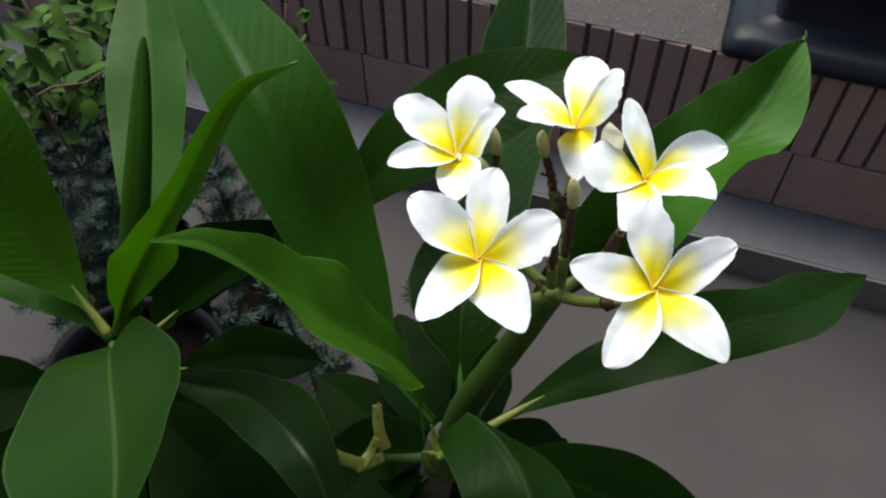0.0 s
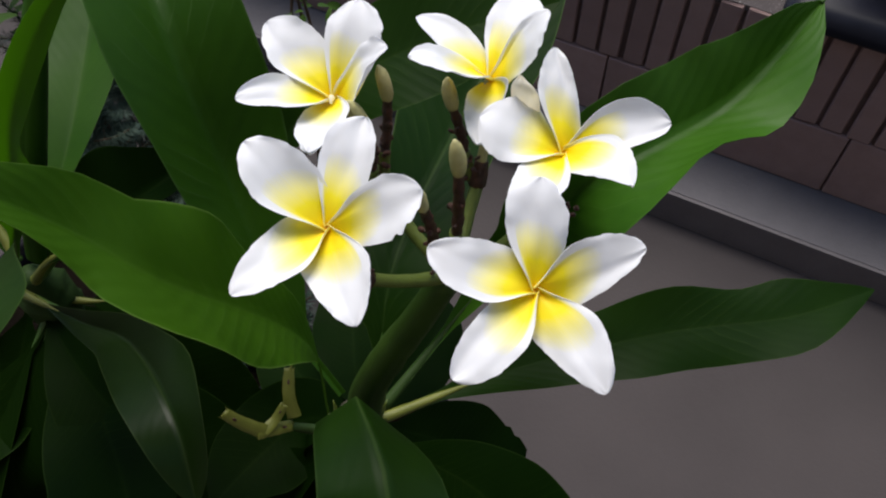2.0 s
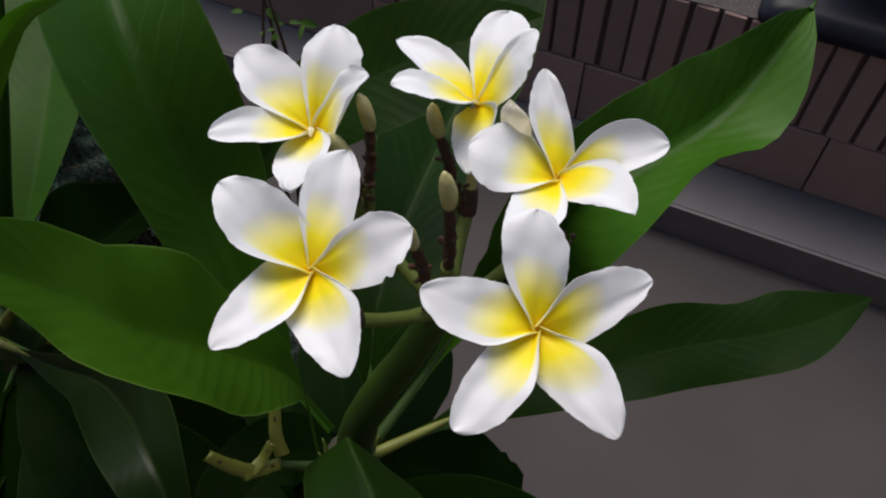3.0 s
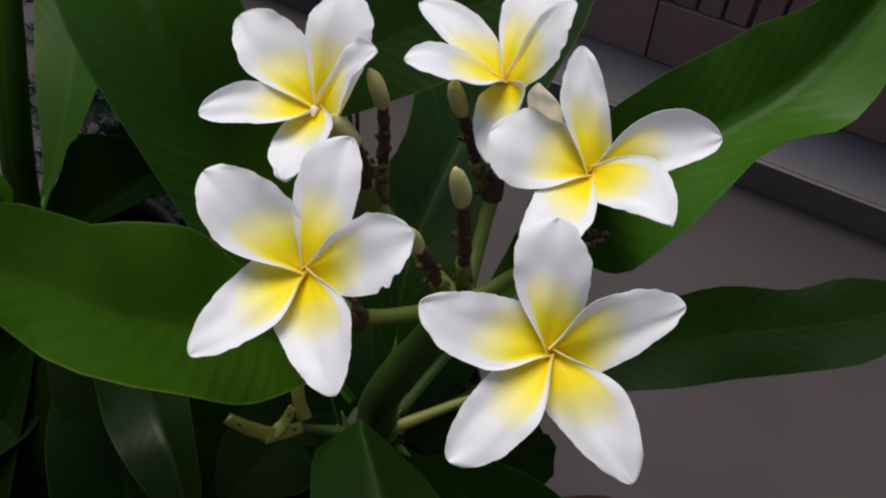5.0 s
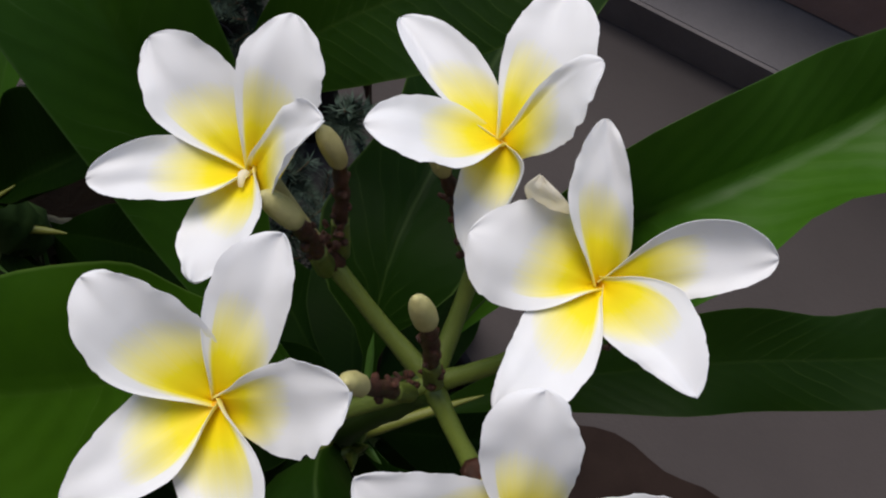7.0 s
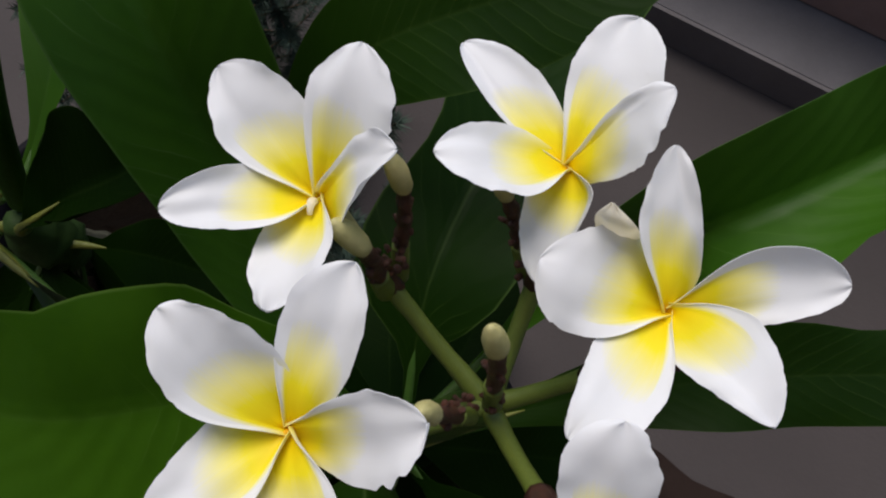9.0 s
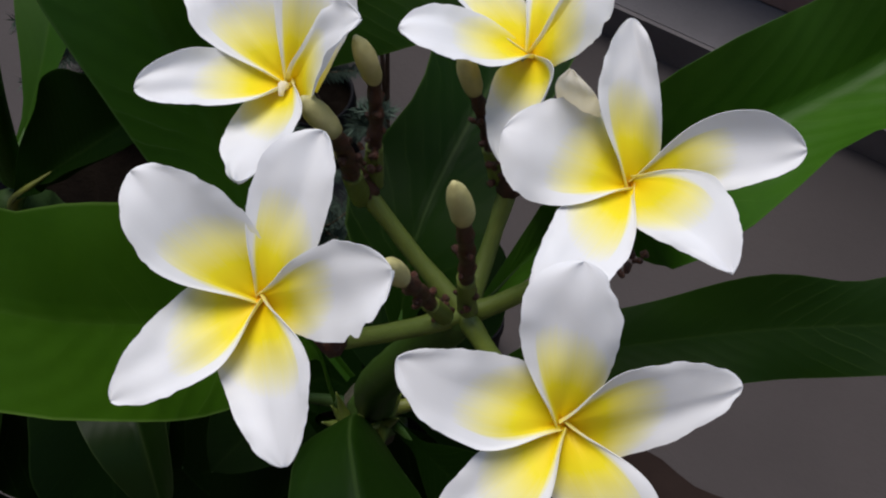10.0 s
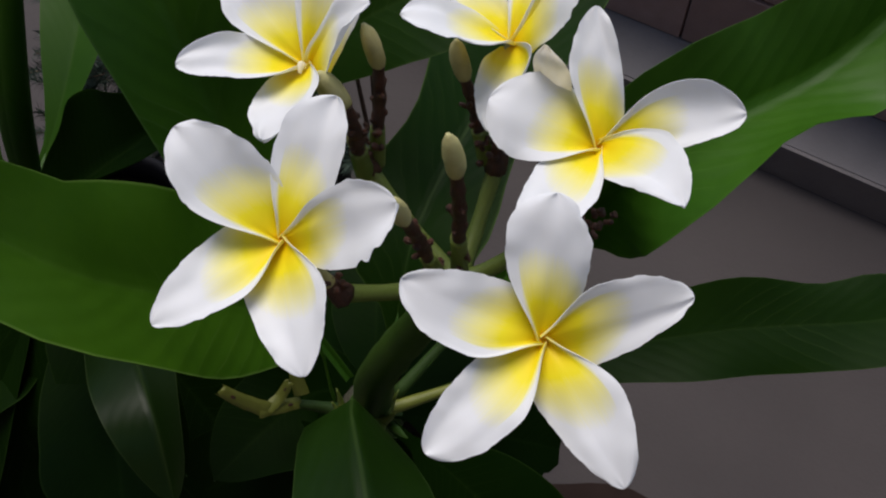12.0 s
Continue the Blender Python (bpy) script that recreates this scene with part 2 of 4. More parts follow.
def plain(name, a, b, scale, rough, fine=0.15, bump=0.3, dist=0.001, spec=0.5, spread=None, speck=None, thru=0.0):
    m = Mat(name, rough)
    col = m.mix(m.ramp(m.noise(scale, 5), (0.32, (0, 0, 0)), (0.68, (1, 1, 1))), a, b)
    col = m.mix(m.math("MULTIPLY", m.noise(scale * 13, 3), fine), col, tuple(min(1, c * 1.8) for c in b))
    if speck:
        col = m.mix(m.ramp(m.noise(scale * 5, 2), (0.66, (0, 0, 0)), (0.72, (1, 1, 1))), col, speck)
    if spread:
        col = m.mix(m.math("MULTIPLY", m.node("ShaderNodeObjectInfo").outputs["Random"], spread), col, tuple(c * 0.55 for c in a))
    m.colour(col)
    m.set(m.p.inputs["Roughness"], m.math("ADD", rough - 0.06, m.math("MULTIPLY", m.noise(scale * 4, 3), 0.14)))
    m.p.inputs["Specular IOR Level"].default_value = spec
    m.bump(m.math("ADD", m.noise(scale * 9, 4), m.noise(scale * 30, 3)), bump, dist)
    if thru:
        tr = m.node("ShaderNodeBsdfTranslucent")
        m.set(tr.inputs[0], col)
        mx = m.node("ShaderNodeMixShader")
        mx.inputs[0].default_value = thru
        m.t.links.new(m.p.outputs[0], mx.inputs[1])
        m.t.links.new(tr.outputs[0], mx.inputs[2])
        m.t.links.new(mx.outputs[0], m.t.nodes["Material Output"].inputs[0])
    return m.m


STALK = plain("green_stalk", (0.0765, 0.1125, 0.0162), (0.1215, 0.1575, 0.0270), 60, 0.42)
STALK_DARK = plain("dark_green_stalk", (0.0240, 0.0540, 0.0070), (0.0370, 0.0740, 0.0110), 50, 0.5, spec=0.25)
CROWN_GREEN = plain("dark_green_crown", (0.014, 0.034, 0.006), (0.026, 0.055, 0.010), 50, 0.6, spec=0.2)
PETIOLE = plain("pale_petiole", (0.100, 0.118, 0.014), (0.150, 0.165, 0.026), 70, 0.45)
RIB = plain("leaf_rib", (0.026, 0.078, 0.008), (0.045, 0.105, 0.014), 70, 0.45)
BARK = plain("grey_bark", (0.035, 0.036, 0.020), (0.070, 0.065, 0.038), 40, 0.8, bump=0.6, dist=0.003)
SCAR = plain("brown_scar", (0.022, 0.008, 0.005), (0.085, 0.026, 0.014), 260, 0.38, bump=0.6, dist=0.0012)
BUD = plain("cream_bud", (0.31, 0.29, 0.11), (0.46, 0.42, 0.20), 90, 0.5)
CREAM = plain("cream_petal", (0.94, 0.89, 0.76), (0.96, 0.93, 0.85), 90, 0.5, thru=0.55)
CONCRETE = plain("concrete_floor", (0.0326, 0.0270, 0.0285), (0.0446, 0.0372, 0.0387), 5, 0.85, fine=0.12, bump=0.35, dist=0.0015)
KERB = plain("kerb_concrete", (0.1020, 0.0970, 0.1060), (0.1320, 0.1250, 0.1360), 9, 0.85, fine=0.15, bump=0.4, dist=0.002)
BRICK = plain("brown_brick", (0.2480, 0.1660, 0.1570), (0.3200, 0.2210, 0.2100), 22, 0.85, fine=0.2, bump=0.5, dist=0.002, spread=0.5)
JOINT = plain("dark_mortar", (0.115, 0.076, 0.074), (0.165, 0.116, 0.110), 60, 0.95, bump=0.8, dist=0.003)
CAP = plain("speckled_cap", (0.0530, 0.0420, 0.0420), (0.0760, 0.0620, 0.0620), 50, 0.9, fine=0.25, bump=0.8, dist=0.003, speck=(0.42, 0.40, 0.38))
SOIL = plain("dark_soil", (0.008, 0.006, 0.005), (0.022, 0.016, 0.012), 40, 0.95, fine=0.3, bump=1.0, dist=0.012, spec=0.04)
PLASTIC = plain("black_plastic", (0.008, 0.009, 0.014), (0.013, 0.014, 0.022), 12, 0.36, spec=0.14, fine=0.05, bump=0.1, dist=0.0008)
POT = plain("dull_black_plastic", (0.006, 0.006, 0.008), (0.011, 0.011, 0.014), 30, 0.62, fine=0.1, bump=0.2, dist=0.001, spec=0.06)
STRAW = plain("dry_stems", (0.22, 0.17, 0.11), (0.38, 0.31, 0.22), 60, 0.8)
NEEDLE = plain("conifer_needle", (0.030, 0.056, 0.040), (0.075, 0.110, 0.085), 30, 0.6, spread=0.4, spec=0.2)
TWIG = plain("brown_twig", (0.05, 0.03, 0.018), (0.10, 0.06, 0.035), 80, 0.75)
SHRUB = plain("shrub_leaf", (0.0234, 0.0630, 0.0072), (0.0522, 0.1008, 0.0126), 30, 0.6, spread=0.7, spec=0.12)
# kerb front, its colour tuned for the side turned from the light
KERB_FRONT = plain("kerb_front_concrete", (0.105, 0.096, 0.103), (0.142, 0.130, 0.138), 12, 0.7, bump=0.4, dist=0.002)
PATCH = plain("brown_patch", (0.0136, 0.0085, 0.0076), (0.0221, 0.0145, 0.0127), 14, 0.9, spec=0.1)
LIGHT_BLOCK = plain("light_block_brown", (0.15, 0.125, 0.105), (0.20, 0.17, 0.145), 6, 0.9)

# ---- ground, kerb and block wall ----
WALL = pose(0.4815, 1.1558, 0.0, 0, 0, -19)   # x along the wall, y into it


bm = bmesh.new()
vs = [bm.verts.new(p) for p in ((-400, -400, 0), (400, -400, 0), (400, 400, 0), (-400, 400, 0))]
bm.faces.new(vs)
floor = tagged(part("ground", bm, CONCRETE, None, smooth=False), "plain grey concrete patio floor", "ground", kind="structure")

bm = bmesh.new()
box(bm, (-4.0, -0.122, -0.02), (4.0, 0.012, 0.079))
# slab added so the shaded front gets its own colour, tuned to its light
face = bmesh.new()
box(face, (-4.0, -0.1295, -0.01), (4.0, -0.122, 0.0775))
face = part("kerb_face", face, KERB_FRONT, None, smooth=False)
face.matrix_world = WALL
tagged(face, "front of the low concrete kerb, toned for its shaded side", "kerb", kind="structure")
kerb = part("kerb", bm, KERB, None, smooth=False)
kerb.matrix_world = WALL
tagged(kerb, "low grey concrete kerb along the foot of the wall", "kerb", kind="structure")

bm = bmesh.new()
box(bm, (-4.0, 0.008, 0.0), (4.0, 0.15, 0.398))
wall = part("wall_north", bm, JOINT, None, smooth=False)
wall.matrix_world = WALL
tagged(wall, "low brown wall of upright bricks over plain blocks", "wall", kind="structure")


def block_mesh(name, w, d, h, bev, seed):
    bm = bmesh.new()
    box(bm, (-w / 2, 0, 0), (w / 2, d, h))
    bmesh.ops.bevel(bm, geom=bm.edges[:], offset=bev, segments=1, affect="EDGES")
    rnd = random.Random(seed)
    for v in bm.verts:
        v.co += Vector((rnd.uniform(-1, 1) * 0.0007, rnd.uniform(-1, 1) * 0.0009, rnd.uniform(-1, 1) * 0.0012))
    me = bpy.data.meshes.new(name)
    bm.to_mesh(me)
    bm.free()
    return me


cap_bm = bmesh.new()
box(cap_bm, (-4.0, 0.004, 0.3985), (4.0, 0.155, 0.4085))
bmesh.ops.subdivide_edges(cap_bm, edges=[e for e in cap_bm.edges if e.calc_length() > 1], cuts=240)
for v in cap_bm.verts:
    v.co.y += noise.noise(v.co * 40) * 0.003
    v.co.z += noise.noise(v.co * 25 + Vector((5, 0, 0))) * 0.0015
cap = part("wall_cap", cap_bm, CAP, None, smooth=False)
cap.matrix_world = WALL
tagged(cap, "rough speckled concrete top of the low wall", "wall cap", kind="structure")

bm = bmesh.new()
box(bm, (-4.0, 0.15, -0.02), (4.0, 1.6, 0.385))
bmesh.ops.subdivide_edges(bm, edges=bm.edges[:], cuts=24, use_grid_fill=True)
for v in bm.verts:
    if v.co.z > 0.3:
        v.co.z += noise.noise(v.co * 7) * 0.012
bed = part("soil_bed", bm, SOIL, None, smooth=False)
bed.matrix_world = WALL
tagged(bed, "dark bare soil bed behind the low wall", "soil", kind="structure")

# unseen wall behind the camera, added to hold back sky light from that side
bm = bmesh.new()
box(bm, (-6, -1.05, 0), (6, -0.9, 3.2))
tagged(part("wall_south", bm, LIGHT_BLOCK, None, smooth=False), "plain brown wall added unseen behind the camera to block light", "wall", kind="structure")

# ---- plumeria parts ----
def leaf(plant, pts, half, up, fold=12.0, wave=0.0018, roll=0.0, material=None, peak=0.57, blunt=0.72, curl=0.0, seed=0, stem=0.09, label="", torn=0.0, waves=3.0, rib=True, lobes=()):
    """A long plumeria leaf along its rib; up is the way its upper face looks, fold the rise of both halves in degrees."""
    n, w = 30, 12
    c = curve_points(pts, n)
    tg = tangents(c)
    up = Vector(up)
    rnd = random.Random(seed)
    rows, uvs, sink = [], [], []
    ph = rnd.uniform(0, 6)
    for i, (p, t) in enumerate(zip(c, tg)):
        s = i / n
        side = t.cross(up).normalized()
        nrm = side.cross(t)
        a = radians(roll)
        side, nrm = side * math.cos(a) + nrm * math.sin(a), nrm * math.cos(a) - side * math.sin(a)
        q = max(0.0, (s - stem) / (1 - stem))
        if torn and q > 1 - torn:
            wid = half * (0.8 + 0.1 * rnd.uniform(-1, 1)) * (1.02 - (q - 1 + torn) / torn * 0.6)
        else:
            wid = half * (math.sin(math.pi * min(q, 1) ** (math.log(0.5) / math.log(peak))) ** blunt if 0 < q < 1 else 0)
        stalk = 0.0035 if q <= 0.02 else 0.0006
        wid = max(wid, stalk)
        sink.append(nrm * (-0.0022 - 0.001 * (1 - s)) * min(1.0, s * 9))
        row, uvr = [], []
        for j in range(w + 1):
            v = j / w * 2 - 1
            lift = math.sin(radians(fold)) * abs(v) * wid
            ruff = wave * math.sin(s * 6.283 * waves + ph + (2.1 if v > 0 else 0.0)) * abs(v) ** 2 * (wid / half)
            cup = -curl * wid * v * v
            flat_v = v * math.cos(radians(fold))
            grow = sum(amp * math.exp(-((s - pos) / wide) ** 2) for sg, pos, wide, amp in lobes if sg * v > 0)
            edge = 1 + grow * abs(v) + 0.03 * noise.noise(Vector((s * 9, v * 2, seed))) * abs(v)
            row.append(p + side * flat_v * wid * edge + nrm * (lift + ruff + cup))
            uvr.append((s, j / w))
        rows.append(row)
        uvs.append(uvr)
    ob = part("leaf", sheet(rows, uvs, 0.0006), material or LEAF, plant, label)
    if rib in (1, 2):
        bm = bmesh.new()
        tube(bm, [p + q for p, q in zip(c[::3], sink[::3])], [0.0032, 0.0024, 0.0017, 0.0012, 0.0006], 8, 30)
        part("midrib", bm, RIB, ob, "green midrib")
    if rib > 1:
        bm = bmesh.new()
        k = max(3, int(n * (stem + 0.12)))
        tube(bm, c[:k + 1:max(1, k // 4)], [0.0044, 0.0036, 0.0026, 0.0006], 10, 14, lump=0.1, seed=seed)
        part("petiole", bm, PETIOLE if rib == 2 else CROWN_GREEN, ob, "pale green leaf stalk" if rib == 2 else "dark green leaf stalk")
    return ob


def petal_edge(s, half, peak, power, root):
    """Half width of a petal at s of its length: from root at the throat to the widest place at peak, then round to the tip."""
    w = root + (1 - root) * math.sin(math.pi / 2 * min(1, s / peak)) ** 1.15
    return max(half * w * max(0.0, 1 - max(0.0, (s - peak) / (1 - peak)) ** power) ** 0.55, 0.0003)


def petal_blade(c, tip, nrm, shape, seed, bites=(), furl=None, arch=0.12, tilt=0.0):
    """One waxy petal from the throat c to its rounded tip; shape gives half width, peak and power of the near and the far edge, the far one rolled up over its neighbour; bites are worn places of the rim: side, place along the petal, width, depth; furl is a margin that rolls in: side and turn; arch lifts the rim above the middle, tilt turns the blade about its length."""
    n, w = 38, 24
    d = tip - c
    rise = d.dot(nrm)
    out = (d - nrm * rise).normalized()
    reach = (d - nrm * rise).length
    rnd = random.Random(seed)
    keel = rnd.uniform(-0.25, 0.25)
    rows, uvs = [], []
    for i in range(n + 1):
        s = 1 - (1 - i / n) ** 1.6
        r = reach * s
        h = rise * (1.25 * s - 0.25 * s ** 3) if rise > 0 else rise * s
        h += -0.0026 * (1 - s) ** 3 - 0.0016 * (max(0, s - 0.62) / 0.38) ** 2
        p = c + out * r + nrm * h
        side = nrm.cross(out)
        ang = radians(22 * (1 - s) ** 1.2 + 2 + tilt * min(1, 1.6 * s))
        slope = math.atan2(rise, reach) * 0.9
        up = nrm * math.cos(slope) - out * math.sin(slope)
        sd = side * math.cos(ang) + up * math.sin(ang)
        un = up * math.cos(ang) - side * math.sin(ang)
        # the far edge starts narrow and is rolled up, the near edge runs wide under its neighbour
        far, near = petal_edge(s, *shape[3:], 0.10), petal_edge(s, *shape[:3], 0.48)
        lip = max(0.0, 1 - s / 0.62) ** 0.6
        row, uvr = [], []
        for j in range(w + 1):
            v = j / w * 2 - 1
            wid = far if v > 0 else near
            # a shallow trough with its rim raised
            cup = (arch + 0.05 * s) * (v - keel * s) ** 2 * wid
            roll = (0.30 * max(0, min(v, 0.8) - 0.55) ** 2 / 0.2) * wid * max(0, 1 - 1.3 * s)
            nick = 1 + (0.05 * noise.noise(Vector((s * 7, v * 1.5, seed * 3.1))) + 0.07 * noise.noise(Vector((s * 17, v * 2.5, seed * 1.7))) + 0.035 * noise.noise(Vector((s * 45, v * 3.0, seed * 2.3)))) * s
            nick -= sum(depth * math.exp(-((s - at) / wide) ** 2) for sg, at, wide, depth in bites if sg * v > 0)
            reach_v = v * wid * (1 + (nick - 1) * abs(v) ** 4)
            if v > 0.8 and lip > 0:
                # the lip turns over in a small arc
                turn, rr = (v - 0.8) / 0.2 * 2.3 * lip, 0.0011 * lip
                inner = 0.8 * wid
                reach_v = reach_v * (1 - lip) + lip * (max(inner, wid - rr) if wid > rr else inner)
                reach_v += rr * math.sin(turn)
                roll += rr * (1 - math.cos(turn))
            ruff = 0.0011 * noise.noise(Vector((s * 8, v * 1.2, seed * 5.3))) * abs(v) ** 3 * s
            if furl and furl[0] * v > 0.3:
                turn = furl[1] * (abs(v) - 0.3) / 0.7 * min(1, 0.35 + s)
                reach_v = furl[0] * wid * (0.3 + 0.7 * (abs(v) - 0.3) / 0.7 * math.sin(turn) / max(turn, 1e-4))
                cup += wid * 0.7 * (abs(v) - 0.3) / 0.7 * (1 - math.cos(turn)) / max(turn, 1e-4)
            row.append(p + sd * reach_v + un * (cup + roll) + up * (ruff + 0.0016 * noise.noise(Vector((s * 3, v * 1.3, seed * 7.7)))))
            uvr.append((s, j / w))
        rows.append(row)
        uvs.append(uvr)
    return sheet(rows, uvs, 0.00045)


def flower(plant, c, nrm, tips, shapes, foot, seed, worn={}, furled={}, arched={}, tilted={}):
    """A five-petalled bloom on its pale tube."""
    c, nrm, foot = Vector(c), Vector(nrm).normalized(), Vector(foot)
    bm = bmesh.new()
    low = c - nrm * 0.013
    tube(bm, [c - nrm * 0.003, low, low.lerp(foot, 0.6), foot], [0.0032, 0.0026, 0.0024, 0.003], 10, 12)
    ob = part("flower", bm, BUD, plant, "white plumeria bloom with yellow throat")
    for k, tip in enumerate(tips):
        part("petal", petal_blade(c, Vector(tip), nrm, shapes[k], seed * 10 + k, worn.get(k, ()), furled.get(k), arched.get(k, 0.12), tilted.get(k, 0.0)), PETAL, ob)
    bm = bmesh.new()
    tube(bm, [foot - (low - foot).normalized() * 0.002, foot.lerp(low, 0.25)], [0.0046, 0.0036], 8, 4, lump=0.3, seed=seed)
    part("calyx", bm, SCAR, ob, "brown calyx")
    return ob


def stalk(plant, name, pts, radii, material, label="", lump=0.12, seed=0):
    bm = bmesh.new()
    tube(bm, pts, radii, 12, 18, lump=lump, seed=seed)
    return part(name, bm, material, plant, label)


def bud(plant, base, tip, r, foot, seed):
    """A closed cream bud on a scarred brown pedicel that rises from a short green stub."""
    base, tip, foot = Vector(base), Vector(tip), Vector(foot)
    base = base.lerp(tip, 0.12)
    bm = bmesh.new()
    bend = Vector((0.0005, -0.0003, 0)) * (1 if seed % 2 else -1)
    tube(bm, [base, base.lerp(tip, 0.35) + bend, base.lerp(tip, 0.7) + bend, tip], [r * 0.68, r * 0.92, r * 0.95, r * 0.98, r * 0.9, r * 0.72, r * 0.2], 14, 20, lump=0.1, seed=seed)
    ob = part("bud", bm, BUD, plant, "closed cream flower bud on brown stalk")
    mid = foot.lerp(base, 0.36)
    top = base + (tip - base) * 0.05
    bm = bmesh.new()
    tube(bm, [mid, mid.lerp(top, 0.5) + Vector((0.0006, 0.0004, 0)), top], [r * k for k in (0.8, 0.66, 0.84, 0.64, 0.8, 0.62, 0.78, 0.6, 0.72)], 12, 36, lump=0.16, seed=seed, freq=260.0)
    ped = part("pedicel", bm, SCAR, ob, "knobbly red-brown pedicel")
    bm = bmesh.new()
    tube(bm, [foot, foot.lerp(mid, 0.5), mid.lerp(top, 0.06)], [r * 1.0, r * 0.9, r * 0.86], 12, 10, lump=0.15, seed=seed)
    part("pedicel_stub", bm, STALK, ob, "short green stub")
    stubs(ped, mid, mid.lerp(top, 0.7), r * 0.7, 6, seed + 20)
    return ob


def stubs(owner, a, b, r, count, seed):
    """Stumps of dropped flowers round a stalk from a to b, each by itself."""
    rnd = random.Random(seed)
    a, b = Vector(a), Vector(b)
    axis = (b - a).normalized()
    side = axis.cross(Vector((1, 0.3, 0))).normalized()
    for k in range(count):
        ang = k * 2.4 + rnd.uniform(-0.4, 0.4)
        out = side * math.cos(ang) + axis.cross(side) * math.sin(ang)
        p = a.lerp(b, (k + rnd.uniform(0.1, 0.9)) / count) + out * r * 0.6
        d = (out + axis * rnd.uniform(0.5, 1.4)).normalized()
        ln, q = rnd.uniform(0.0020, 0.0042), rnd.uniform(0.0008, 0.0014)
        bm = bmesh.new()
        tube(bm, [p, p + d * ln * 0.6, p + d * ln], [q, q * 0.85, q * 1.15, q * 0.7], 8, 8, lump=0.45, seed=k + seed, freq=400.0)
        part("flower_scar", bm, SCAR, owner)


def shoots(plant, centre, count, seed):
    """Short pointed leaf buds at the crown of a stem."""
    rnd = random.Random(seed)
    for k in range(count):
        a = 2 * math.pi * k / count + rnd.uniform(-0.3, 0.3)
        d = Vector((math.cos(a), math.sin(a), rnd.uniform(0.5, 1.5))).normalized()
        p, ln = Vector(centre), rnd.uniform(0.012, 0.026)
        bm = bmesh.new()
        tube(bm, [p, p + d * ln * 0.5, p + d * ln + Vector((0, 0, ln * 0.25))], [0.0036, 0.003, 0.0016, 0.0003], 8, 8, lump=0.2, seed=k)
        part("leaf_bud", bm, STALK, plant, "short green pointed leaf bud")


def folded_tip(bloom, apex, left, right, low_left, low_right, front):
    """The end of a petal bent over into a cream peak: a thin arched sheet that narrows to a blunt crest."""
    n, w = 18, 12
    front = Vector(front).normalized()
    a = curve_points([Vector(apex) + (Vector(left) - Vector(apex)) * 0.06, left, low_left], n)
    b = curve_points([Vector(apex) + (Vector(right) - Vector(apex)) * 0.10, right, low_right], n)
    rows, uvs = [], []
    for i, (p, q) in enumerate(zip(a, b)):
        wide = (q - p).length
        rows.append([p.lerp(q, k / w) + front * (wide * 0.26 * math.sin(math.pi * k / w) + 0.0004 * math.sin(k * 1.3 + i * 0.4)) for k in range(w + 1)])
        uvs.append([(i / n, k / w) for k in range(w + 1)])
    return part("folded_tip", sheet(rows, uvs, 0.0005), CREAM, bloom, "cream folded-over end of a petal")


# ---- the flowering plumeria ----
NODE = Vector((0.030, 0.292, 0.735))
HUB = Vector((0.0926, 0.2965, 0.9277))
plumeria = thing("plumeria_plant", "flowering plumeria with long green leaves in black pot", "plant", (0.0, 0.31, 0.52), "plumeria plants")
stalk(plumeria, "trunk", [(0.0, 0.31, 0.50), (0.008, 0.305, 0.55), (0.015, 0.296, 0.63), NODE], [0.021, 0.019, 0.017, 0.015], BARK, "grey-green woody trunk", 0.15)
stalk(plumeria, "peduncle", [NODE - Vector((0, 0, 0.02)), (0.045, 0.290, 0.80), (0.075, 0.294, 0.88), HUB], [0.0125, 0.0112, 0.0092, 0.0074], STALK_DARK, "thick dark green flower stalk")

J4, J5, J1, J3, J2 = Vector((0.053, 0.322, 0.956)), Vector((0.0995, 0.3385, 0.947)), Vector((0.058, 0.268, 0.958)), Vector((0.124, 0.310, 0.950)), Vector((0.116, 0.268, 0.957))
for k, j in enumerate((J4, J5, J1, J3, J2)):
    a = HUB + Vector((0, 0, -0.004))
    stalk(plumeria, "flower_branch", [a, a.lerp(j, 0.5) + Vector((0, 0, -0.003)), j], [0.0042, 0.0033, 0.0030, 0.0034], STALK, seed=k)

flower(plumeria, (0.0467, 0.2653, 0.9992), (0.0151, -0.3234, 0.9461), [(0.0129, 0.2831, 1.0251), (0.0554, 0.3077, 1.0192), (0.0178, 0.2299, 0.9995), (0.0664, 0.2250, 0.9968), (0.0840, 0.2732, 1.0209)], [(0.0134, 0.43, 2.30, 0.0131, 0.58, 1.56), (0.0098, 0.44, 2.26, 0.0123, 0.64, 1.87), (0.0147, 0.19, 1.20, 0.0110, 0.41, 1.41), (0.0160, 0.15, 1.20, 0.0136, 0.50, 1.21), (0.0148, 0.56, 2.49, 0.0095, 0.68, 2.02)], J1, 1, worn={0: ((-1, 0.87, 0.06, 0.10), (-1, 0.70, 0.04, 0.04)), 4: ((-1, 0.8, 0.035, 0.10), (-1, 0.92, 0.025, 0.12), (-1, 0.66, 0.03, 0.06)), 2: ((1, 0.93, 0.03, 0.12),)})
